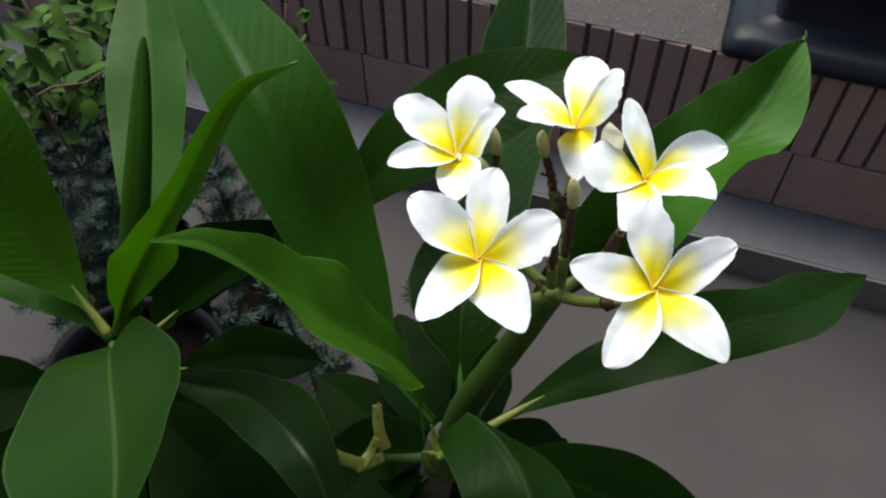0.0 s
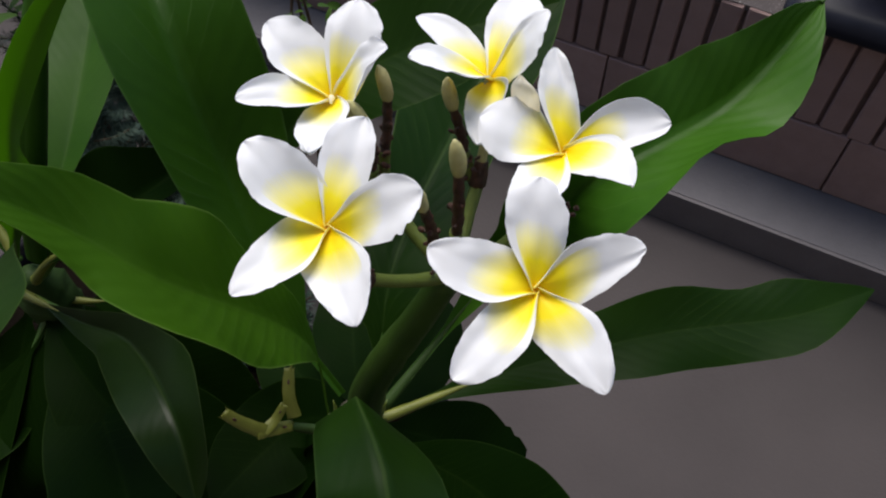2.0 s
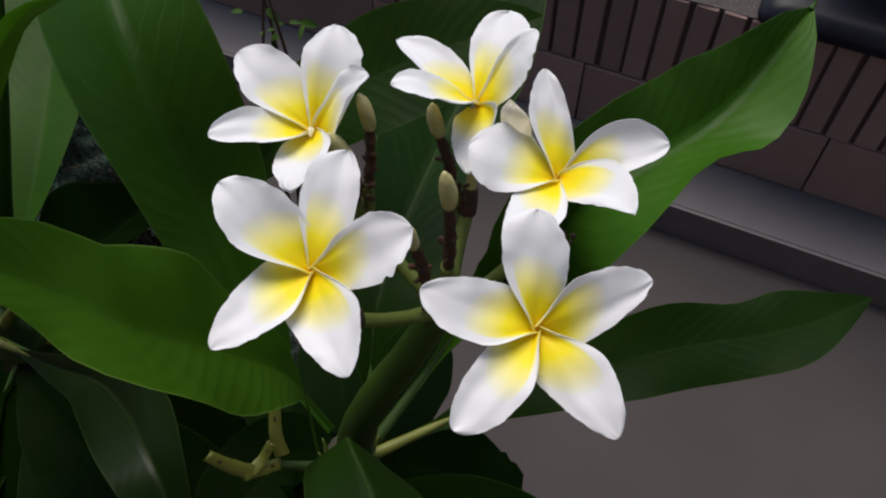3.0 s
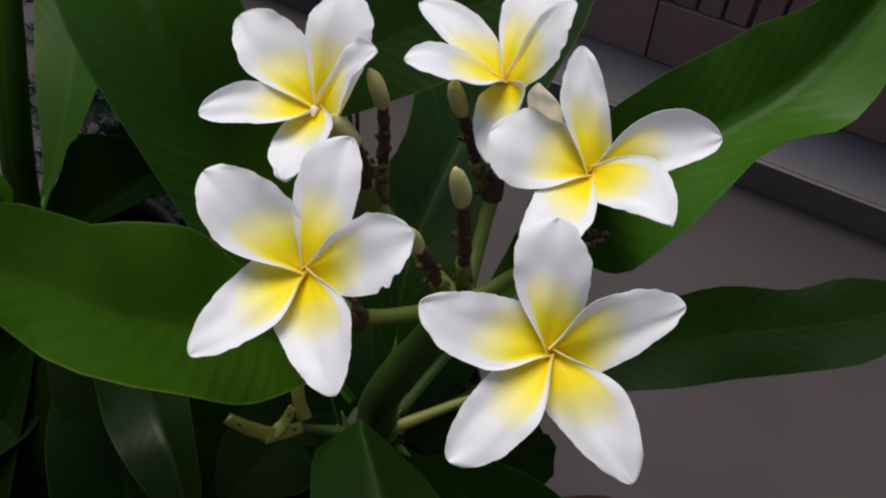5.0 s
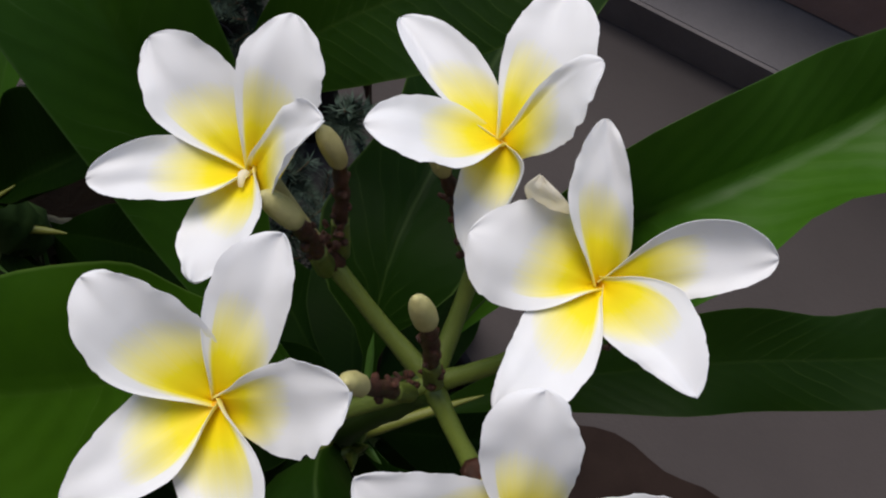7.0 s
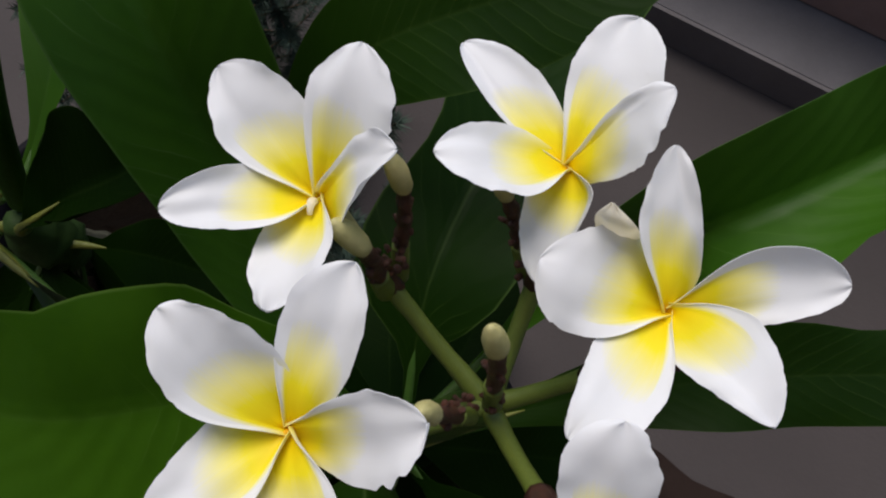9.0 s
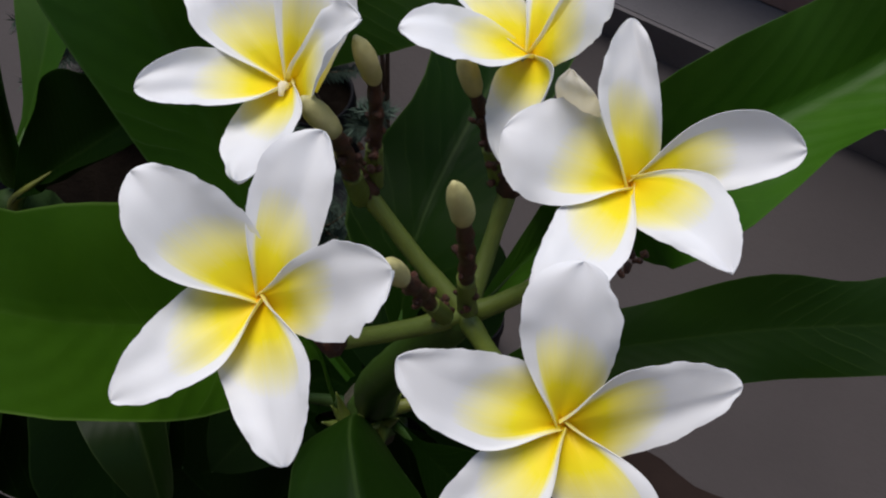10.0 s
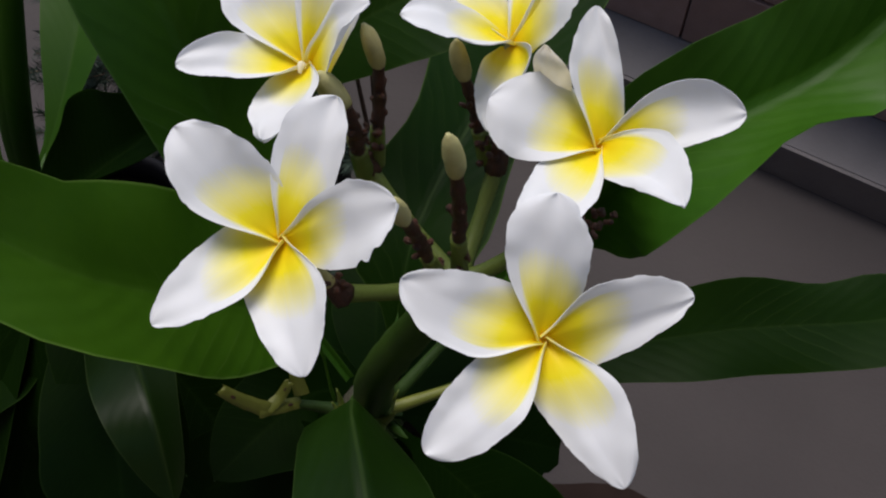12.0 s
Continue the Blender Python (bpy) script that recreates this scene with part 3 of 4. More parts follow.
flower(plumeria, (0.1313, 0.2517, 0.9938), (0.0676, -0.4518, 0.8896), [(0.1280, 0.2849, 1.0217), (0.1702, 0.2677, 1.0081), (0.0890, 0.2552, 1.0098), (0.1611, 0.2165, 0.9855), (0.1045, 0.2137, 0.9856)], [(0.0115, 0.44, 2.76, 0.0134, 0.65, 2.72), (0.0120, 0.20, 1.20, 0.0119, 0.50, 1.87), (0.0116, 0.25, 1.60, 0.0127, 0.45, 2.49), (0.0123, 0.24, 1.20, 0.0129, 0.50, 1.41), (0.0095, 0.38, 2.36, 0.0123, 0.45, 2.21)], J2, 2, worn={0: ((-1, 0.66, 0.05, -0.08), (-1, 0.86, 0.05, 0.16)), 1: ((-1, 0.94, 0.03, 0.2), (1, 0.9, 0.03, 0.08)), 2: ((1, 0.86, 0.04, 0.08),), 3: ((-1, 0.9, 0.04, 0.1),)}, arched={3: -0.12, 0: -0.08})
third = flower(plumeria, (0.1371, 0.3228, 0.9940), (0.0663, -0.1225, 0.9903), [(0.1282, 0.3595, 1.0192), (0.1811, 0.3383, 1.0030), (0.1642, 0.2948, 1.0112), (0.1176, 0.2806, 1.0036), (0.1003, 0.3232, 1.0102)], [(0.0094, 0.23, 1.20, 0.0103, 0.55, 1.20), (0.0076, 0.47, 2.45, 0.0137, 0.55, 1.70), (0.0085, 0.35, 1.25, 0.0138, 0.45, 1.26), (0.0104, 0.39, 1.20, 0.0131, 0.56, 3.20), (0.0185, 0.36, 1.30, 0.0154, 0.59, 2.62)], J3, 3, furled={1: (1, 0.8)}, arched={4: -0.1, 0: 0.02}, tilted={4: -20})
fourth = flower(plumeria, (0.0365, 0.3277, 1.0070), (-0.1149, -0.2201, 0.9687), [(0.0007, 0.3091, 1.0204), (0.0031, 0.3514, 1.0247), (0.0421, 0.3633, 1.0318), (0.0598, 0.3348, 1.0329), (0.0344, 0.2915, 1.0126)], [(0.0099, 0.39, 1.60, 0.0096, 0.35, 2.11), (0.0135, 0.48, 2.42, 0.0117, 0.59, 1.20), (0.0159, 0.64, 1.60, 0.0098, 0.68, 1.20), (0.0122, 0.15, 1.20, 0.0069, 0.83, 2.95), (0.0110, 0.24, 2.04, 0.0139, 0.47, 2.71)], J4, 4, worn={1: ((1, 0.72, 0.05, 0.08), (1, 0.9, 0.03, 0.08)), 4: ((-1, 0.88, 0.04, 0.12), (1, 0.94, 0.03, 0.1)), 0: ((1, 0.6, 0.04, 0.06),)}, furled={3: (-1, 1.3), 0: (-1, 0.9)})
flower(plumeria, (0.1010, 0.3564, 0.9997), (-0.1733, -0.1077, 0.9790), [(0.0629, 0.3865, 1.0056), (0.0674, 0.3411, 1.0229), (0.1117, 0.4007, 1.0135), (0.1236, 0.3688, 1.0308), (0.0999, 0.3226, 0.9931)], [(0.0111, 0.49, 1.72, 0.0073, 0.43, 1.93), (0.0101, 0.37, 1.66, 0.0163, 0.50, 1.39), (0.0157, 0.46, 2.32, 0.0109, 0.59, 3.09), (0.0137, 0.57, 1.32, 0.0041, 0.75, 3.01), (0.0101, 0.16, 1.58, 0.0155, 0.30, 1.20)], J5, 5, worn={3: ((-1, 0.8, 0.03, 0.1), (-1, 0.64, 0.03, 0.06), (-1, 0.93, 0.03, 0.08)), 2: ((1, 0.8, 0.04, 0.08),), 4: ((1, 0.8, 0.04, 0.1), (1, 0.93, 0.03, 0.1)), 0: ((1, 0.8, 0.04, 0.06),)}, furled={4: (1, 1.3), 0: (1, 0.6)})
bm = bmesh.new()
tube(bm, [(0.0362, 0.3262, 1.0050), (0.0366, 0.3248, 1.0092), (0.0371, 0.3228, 1.0112), (0.0374, 0.3205, 1.0102)], [0.0009, 0.0012, 0.0012, 0.0007], 10, 12, lump=0.15, seed=3)
part("rolled_lip", bm, CREAM, fourth, "pale rolled petal edge in the throat")
bud(plumeria, (0.0951, 0.2985, 0.9975), (0.0928, 0.2998, 1.0195), 0.0036, (0.0945, 0.295, 0.936), 1)
bud(plumeria, (0.0838, 0.2785, 0.999), (0.0815, 0.2762, 1.0158), 0.0033, (0.0885, 0.288, 0.945), 2)
bud(plumeria, (0.0577, 0.3395, 0.9937), (0.0538, 0.3413, 1.0145), 0.0034, J4 + Vector((0.002, 0.004, -0.002)), 3)
bud(plumeria, (0.0535, 0.3172, 0.9985), (0.0455, 0.3185, 1.0150), 0.0038, J4 + Vector((-0.001, -0.002, -0.002)), 4)
folded_tip(third, (0.1149, 0.3388, 1.0203), (0.1117, 0.3372, 1.0140), (0.1231, 0.3362, 1.0130), (0.1136, 0.3400, 0.9960), (0.1255, 0.3400, 0.9960), (0.05, -0.55, 0.83))
bud(plumeria, (0.086, 0.349, 0.982), (0.0825, 0.352, 1.001), 0.0036, J5 + Vector((-0.004, 0.002, 0.0)), 6)
for k, (at, rise, count) in enumerate(((HUB + Vector((-0.007, -0.004, 0.006)), 0.014, 8), (HUB + Vector((0.002, 0.0, 0.008)), 0.016, 8), (J4 + Vector((0.002, 0.004, 0.004)), 0.018, 9), (J1, 0.014, 7), (J3 + Vector((0.004, 0.002, 0.0)), 0.016, 8), (J5 + Vector((-0.004, 0.0, 0.0)), 0.018, 8))):
    stubs(plumeria, at, at + Vector((0.0005, -0.001, rise)), 0.0030, count, 40 + k)

stubs(plumeria, Vector((0.1360, 0.3170, 0.945)), Vector((0.1450, 0.3130, 0.968)), 0.0042, 12, 51)
stalk(plumeria, "crown", [NODE - Vector((0.004, -0.002, 0.055)), NODE - Vector((0.001, 0.002, 0.02)), NODE + Vector((0.002, -0.006, 0.014))], [0.016, 0.0175, 0.015, 0.008], STALK_DARK, "swollen green crown of the stem", 0.35)
shoots(plumeria, NODE + Vector((-0.006, -0.018, 0.012)), 7, 4)
shoots(plumeria, NODE + Vector((0.012, -0.012, 0.008)), 5, 6)
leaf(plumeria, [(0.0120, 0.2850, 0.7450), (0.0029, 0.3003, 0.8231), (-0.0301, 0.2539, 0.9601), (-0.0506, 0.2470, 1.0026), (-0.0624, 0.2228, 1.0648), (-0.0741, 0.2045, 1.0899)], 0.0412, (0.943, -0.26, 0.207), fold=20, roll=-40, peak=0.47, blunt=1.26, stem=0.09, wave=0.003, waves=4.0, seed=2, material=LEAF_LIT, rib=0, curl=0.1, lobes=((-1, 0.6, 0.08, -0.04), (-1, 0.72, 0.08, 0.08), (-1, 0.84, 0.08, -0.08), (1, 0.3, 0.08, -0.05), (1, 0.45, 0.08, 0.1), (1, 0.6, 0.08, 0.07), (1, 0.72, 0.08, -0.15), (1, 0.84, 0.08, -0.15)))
leaf(plumeria, [(0.0180, 0.3000, 0.7500), (-0.0221, 0.3305, 0.7940), (-0.0576, 0.3823, 0.8577), (-0.1030, 0.4448, 0.9514), (-0.1773, 0.5935, 0.9462)], 0.0481, (0.15, -0.75, 0.6), fold=35, roll=-27, peak=0.50, blunt=0.68, stem=0.09, seed=1, material=LEAF_BROAD, rib=0, lobes=((-1, 0.3, 0.08, 0.03), (-1, 0.45, 0.08, -0.04), (-1, 0.6, 0.08, 0.07), (-1, 0.72, 0.08, -0.03), (-1, 0.84, 0.08, 0.03), (1, 0.3, 0.08, -0.04), (1, 0.45, 0.08, 0.07), (1, 0.6, 0.08, 0.03), (1, 0.72, 0.08, -0.12)))
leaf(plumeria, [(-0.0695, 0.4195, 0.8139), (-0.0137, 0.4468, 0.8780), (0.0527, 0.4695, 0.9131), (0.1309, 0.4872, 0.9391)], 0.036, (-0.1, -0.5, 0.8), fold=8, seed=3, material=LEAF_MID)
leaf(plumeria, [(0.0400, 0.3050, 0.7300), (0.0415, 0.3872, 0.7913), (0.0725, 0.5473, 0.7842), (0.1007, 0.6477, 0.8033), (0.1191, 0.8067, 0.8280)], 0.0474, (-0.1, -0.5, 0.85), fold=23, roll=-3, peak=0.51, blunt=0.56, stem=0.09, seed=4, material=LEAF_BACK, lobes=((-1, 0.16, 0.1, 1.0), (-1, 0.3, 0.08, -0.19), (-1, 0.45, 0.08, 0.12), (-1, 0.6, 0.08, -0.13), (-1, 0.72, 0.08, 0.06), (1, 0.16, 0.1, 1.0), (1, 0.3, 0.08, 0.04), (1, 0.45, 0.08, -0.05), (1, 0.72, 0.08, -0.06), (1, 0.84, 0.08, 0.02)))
high = leaf(plumeria, [(0.0450, 0.3000, 0.7350), (0.1171, 0.4072, 0.7759), (0.1635, 0.3956, 0.8884), (0.2358, 0.4502, 0.9057), (0.2823, 0.5007, 0.9469)], 0.0470, (0.25, -0.5, 0.8), material=LEAF_RELIEF, fold=40, roll=12, peak=0.64, blunt=0.68, stem=0.12, wave=0.003, waves=7, seed=5, rib=3, lobes=((1, 0.34, 0.09, -0.35), (-1, 0.45, 0.08, 0.03), (-1, 0.6, 0.08, -0.07), (-1, 0.72, 0.08, -0.03), (-1, 0.84, 0.08, 0.09), (1, 0.6, 0.08, 0.08), (1, 0.72, 0.08, -0.46), (1, 0.84, 0.08, 0.06)))
bm = bmesh.new()
tube(bm, [(0.2812, 0.4995, 0.9460), (0.2826, 0.5014, 0.9490), (0.2822, 0.5030, 0.9520)], [0.0018, 0.0012, 0.0005], 8, 8)
part("drip_tip", bm, RIB, high, "curled pale leaf tip")
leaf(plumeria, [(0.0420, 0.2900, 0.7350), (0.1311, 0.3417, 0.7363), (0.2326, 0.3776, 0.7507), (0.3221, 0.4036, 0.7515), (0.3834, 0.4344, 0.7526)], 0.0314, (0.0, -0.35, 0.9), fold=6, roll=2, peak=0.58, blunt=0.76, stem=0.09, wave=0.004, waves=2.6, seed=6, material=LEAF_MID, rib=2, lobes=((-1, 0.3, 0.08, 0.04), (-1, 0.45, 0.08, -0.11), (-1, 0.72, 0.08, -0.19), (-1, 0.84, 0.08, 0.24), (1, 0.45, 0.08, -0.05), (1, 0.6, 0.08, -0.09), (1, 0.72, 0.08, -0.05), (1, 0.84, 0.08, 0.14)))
leaf(plumeria, [(0.0400, 0.2920, 0.7250), (0.078, 0.305, 0.678), (0.116, 0.315, 0.636), (0.152, 0.325, 0.597)], 0.036, (0, -0.2, 1), fold=6, seed=7, torn=0.2, material=LEAF_SHADED)
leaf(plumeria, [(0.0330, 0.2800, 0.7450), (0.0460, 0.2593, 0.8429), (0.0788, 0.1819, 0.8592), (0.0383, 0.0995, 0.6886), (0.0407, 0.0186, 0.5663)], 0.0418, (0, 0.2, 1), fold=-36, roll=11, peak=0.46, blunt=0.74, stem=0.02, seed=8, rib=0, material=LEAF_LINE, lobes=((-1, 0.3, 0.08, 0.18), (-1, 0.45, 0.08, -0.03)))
leaf(plumeria, [(0.0450, 0.2850, 0.7200), (0.1108, 0.2432, 0.7758), (0.1442, 0.2054, 0.8218), (0.1799, 0.1688, 0.8687)], 0.034, (0, -0.2, 1), fold=8, seed=9, material=LEAF_SHADED)
# dark leaves from here on are added to stand in for shade in the gaps
leaf(plumeria, [(0.0450, 0.2850, 0.7050), (0.0356, 0.2980, 0.6400), (0.0476, 0.2632, 0.5700), (0.0630, 0.2125, 0.5000)], 0.032, (0, 0, 1), seed=33, material=LEAF_SHADED)

leaf(plumeria, [(0.0300, 0.2900, 0.7000), (-0.0203, 0.3134, 0.6600), (-0.0527, 0.2823, 0.6500), (-0.0750, 0.2366, 0.6600)], 0.04, (0, -0.2, 1), fold=8, seed=34, material=LEAF_SHADED)
leaf(plumeria, [(0.0300, 0.2900, 0.6900), (-0.0100, 0.3300, 0.6400), (-0.0500, 0.3700, 0.6100), (-0.1000, 0.4200, 0.6000)], 0.035, (0, -0.2, 1), fold=8, seed=35, material=LEAF_SHADED)
leaf(plumeria, [(0.0350, 0.3000, 0.6900), (0.0500, 0.3500, 0.6550), (0.0600, 0.4000, 0.6400), (0.0700, 0.4500, 0.6300)], 0.03, (0, -0.2, 1), fold=8, seed=36, rib=0, material=LEAF_SHADED)
leaf(plumeria, [(0.0300, 0.3000, 0.7000), (0.0100, 0.3500, 0.6700), (-0.0050, 0.4000, 0.6550), (-0.0200, 0.4600, 0.6500)], 0.034, (0, -0.2, 1), fold=8, seed=38, material=LEAF_SHADED)
leaf(plumeria, [(0.0200, 0.2900, 0.6900), (-0.0500, 0.2650, 0.6200), (-0.1100, 0.2380, 0.5800), (-0.1700, 0.2150, 0.5500)], 0.042, (0, -0.2, 1), fold=8, seed=37, rib=0, material=LEAF_SHADED)

# ---- the second plumeria ----
CROWN = (-0.235, 0.365, 0.72)
second = thing("plumeria_plant", "smaller plumeria with no bloom and a rolled young leaf", "plant", (-0.27, 0.400, 0.56), "plumeria plants")
stalk(second, "crown", [Vector(CROWN) - Vector((0.006, -0.004, 0.05)), CROWN, Vector(CROWN) + Vector((0.004, -0.004, 0.03))], [0.018, 0.021, 0.008], CROWN_GREEN, "swollen dark green crown of the stem", 0.35)
stalk(second, "trunk", [(-0.27, 0.400, 0.55), (-0.258, 0.380, 0.63), CROWN], [0.02, 0.018, 0.015], BARK, "grey-green woody trunk", 0.15)
leaf(second, [(-0.2377, 0.3438, 0.7589), (-0.1613, 0.3134, 0.7797), (-0.1164, 0.2970, 0.7920), (-0.0638, 0.2463, 0.8169), (-0.0399, 0.2024, 0.7925)], 0.0277, (0.35, -0.4, 0.9), fold=30, roll=-12, peak=0.65, blunt=0.76, stem=0.14, rib=2, seed=10, material=LEAF_GLOSS, lobes=((-1, 0.45, 0.08, -0.06), (-1, 0.6, 0.08, -0.07), (-1, 0.72, 0.08, 0.18), (-1, 0.84, 0.08, -0.09), (1, 0.3, 0.08, -0.02), (1, 0.45, 0.08, 0.02), (1, 0.72, 0.08, -0.08), (1, 0.84, 0.08, -0.06)))
leaf(second, [(-0.2348, 0.3600, 0.7150), (-0.2011, 0.3700, 0.7000), (-0.1355, 0.3651, 0.7300), (-0.0734, 0.3583, 0.7350)], 0.026, (0, -0.3, 1), seed=11, rib=2, stem=0.18, material=LEAF_SHADED)
leaf(second, [(-0.2280, 0.3580, 0.7450), (-0.1960, 0.3520, 0.7880), (-0.1746, 0.3680, 0.7980), (-0.1150, 0.3740, 0.8500), (-0.0860, 0.3960, 0.8660)], 0.044, (0.15, -0.25, 1), fold=24, peak=0.5, seed=12, rib=2, stem=0.28, material=LEAF_SHADED, lobes=((1, 0.45, 0.2, -0.5), (1, 0.75, 0.2, -0.5)))
leaf(second, [(-0.2249, 0.3441, 0.7841), (-0.1968, 0.2983, 0.8398), (-0.1639, 0.2275, 0.8721), (-0.1401, 0.1770, 0.9050), (-0.1164, 0.1335, 0.9536)], 0.0564, (0.1, 0.0, 1), fold=26, roll=-16, peak=0.55, blunt=0.80, stem=0.02, seed=13, material=LEAF_LINE, lobes=((-1, 0.45, 0.08, 0.12), (-1, 0.6, 0.08, 0.07), (-1, 0.72, 0.08, -0.02), (-1, 0.84, 0.08, -0.09), (1, 0.6, 0.08, 0.02)))
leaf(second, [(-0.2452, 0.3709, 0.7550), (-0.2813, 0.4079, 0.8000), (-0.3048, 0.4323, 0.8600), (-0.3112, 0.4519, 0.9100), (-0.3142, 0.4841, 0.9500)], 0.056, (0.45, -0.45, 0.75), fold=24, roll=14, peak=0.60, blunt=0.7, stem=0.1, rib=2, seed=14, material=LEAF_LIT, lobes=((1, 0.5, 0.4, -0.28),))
leaf(second, [(-0.2269, 0.3562, 0.7808), (-0.1938, 0.3543, 0.8500), (-0.1177, 0.3179, 0.9823), (-0.0746, 0.3300, 1.0456), (-0.0394, 0.3256, 1.0698)], 0.0163, (0.1, -0.7, 0.7), fold=12, roll=-18, peak=0.29, blunt=0.85, stem=0.09, seed=15, material=LEAF_PALE, lobes=((-1, 0.3, 0.08, 0.2), (-1, 0.45, 0.08, -0.08), (-1, 0.6, 0.08, -0.21), (-1, 0.72, 0.08, -0.19), (1, 0.45, 0.08, 0.23), (1, 0.6, 0.08, -0.41), (1, 0.72, 0.08, -0.13)))
leaf(second, [(-0.2303, 0.3756, 0.7580), (-0.2230, 0.4536, 0.7926), (-0.2351, 0.5775, 0.8377), (-0.2583, 0.7040, 0.8849)], 0.036, (0.1, -0.8, 0.5), fold=14, seed=16, material=LEAF)
leaf(second, [(-0.2482, 0.3734, 0.7440), (-0.2875, 0.3949, 0.7739), (-0.3241, 0.4089, 0.7854), (-0.3682, 0.4133, 0.8022)], 0.021, (0, -0.4, 1), seed=18)
leaf(second, [(-0.2632, 0.3697, 0.7036), (-0.3116, 0.3576, 0.6952), (-0.3535, 0.3401, 0.7078), (-0.3878, 0.3231, 0.7206)], 0.034, (0, -0.4, 1), seed=19, rib=2, stem=0.3, material=LEAF_SHADED)
leaf(second, [(-0.2487, 0.3660, 0.7005), (-0.2027, 0.3194, 0.6890), (-0.1499, 0.2787, 0.6819), (-0.0910, 0.2330, 0.6709)], 0.040, (0, -0.3, 1), seed=20, material=LEAF_SHADED)
# low leaves added in shade colour to close bright gaps down to the floor
leaf(second, [(-0.2729, 0.3657, 0.7007), (-0.3364, 0.3352, 0.6533), (-0.3861, 0.3030, 0.6295), (-0.4228, 0.2718, 0.6313)], 0.045, (0, -0.3, 1), seed=24, material=LEAF_SHADED)
leaf(second, [(-0.2598, 0.3895, 0.6683), (-0.1992, 0.3709, 0.6276), (-0.1459, 0.3550, 0.5891), (-0.0783, 0.3291, 0.5427)], 0.045, (0, -0.3, 1), seed=25, material=LEAF_SHADED)
leaf(second, [(-0.2468, 0.3719, 0.6797), (-0.1886, 0.3046, 0.6774), (-0.1300, 0.2363, 0.6994), (-0.0829, 0.1703, 0.7234)], 0.05, (0.1, -0.3, 1), seed=26, material=LEAF_SHADED)
leaf(second, [(-0.2624, 0.3827, 0.6379), (-0.1780, 0.3294, 0.5953), (-0.1005, 0.2776, 0.5792), (-0.0154, 0.2188, 0.5828)], 0.05, (0.1, -0.3, 1), seed=27, material=LEAF_SHADED)
leaf(second, [(-0.2350, 0.3650, 0.7000), (-0.2619, 0.2477, 0.6000), (-0.2340, 0.2353, 0.5000), (-0.1904, 0.1956, 0.4000)], 0.055, (0.1, -0.2, 1), fold=8, seed=29, material=LEAF_SHADED)
leaf(second, [(-0.2350, 0.3600, 0.7000), (-0.3119, 0.2232, 0.5800), (-0.3458, 0.1885, 0.4800), (-0.3265, 0.1292, 0.3800)], 0.055, (0, -0.2, 1), fold=8, seed=30, material=LEAF_SHADED)
leaf(second, [(-0.2300, 0.3700, 0.6800), (-0.2560, 0.3034, 0.5200), (-0.1779, 0.2974, 0.4500), (-0.0964, 0.2678, 0.3600)], 0.05, (0, -0.2, 1), fold=6, seed=31, material=LEAF_SHADED)
leaf(second, [(0.0200, 0.2850, 0.7000), (-0.0199, 0.2703, 0.6200), (-0.0718, 0.2439, 0.5200), (-0.1159, 0.2000, 0.4200)], 0.045, (0, -0.2, 1), fold=6, seed=32, material=LEAF_SHADED)
leaf(second, [(-0.2667, 0.3756, 0.6830), (-0.2765, 0.3201, 0.6405), (-0.2968, 0.2732, 0.6300), (-0.3154, 0.2285, 0.6212)], 0.045, (0, -0.3, 1), seed=23, material=LEAF_SHADED)


def rolled_leaf(plant, pts, r, seed):
    """A young leaf still rolled into a spear, its two edges meeting at the front."""
    n, w = 30, 22
    c = curve_points(pts, n)
    tg = tangents(c)
    rows, uvs = [], []
    for i, (p, t) in enumerate(zip(c, tg)):
        s = i / n
        side = t.cross(Vector((0, -1, 0.4))).normalized()
        nrm = side.cross(t)
        rr = r * (0.12 + 0.88 * math.sin(math.pi * min(1, 0.18 + s * 0.82)) ** 0.6)
        row, uvr = [], []
        for j in range(w + 1):
            a = radians(-205 + 410 * j / w)
            k = rr * (1 - 0.22 * abs(j / w * 2 - 1) ** 3)
            row.append(p - nrm * math.cos(a) * k * 0.8 + side * math.sin(a) * k)
            uvr.append((s, j / w))
        rows.append(row)
        uvs.append(uvr)
    return part("young_leaf", sheet(rows, uvs, 0.0006), LEAF, plant, "dark green leaf still rolled into a spear")


rolled_leaf(second, [(-0.2289, 0.3720, 0.7552), (-0.2018, 0.3900, 0.8442), (-0.1842, 0.4247, 0.9147), (-0.1737, 0.4687, 0.9736)], 0.0105, 1)


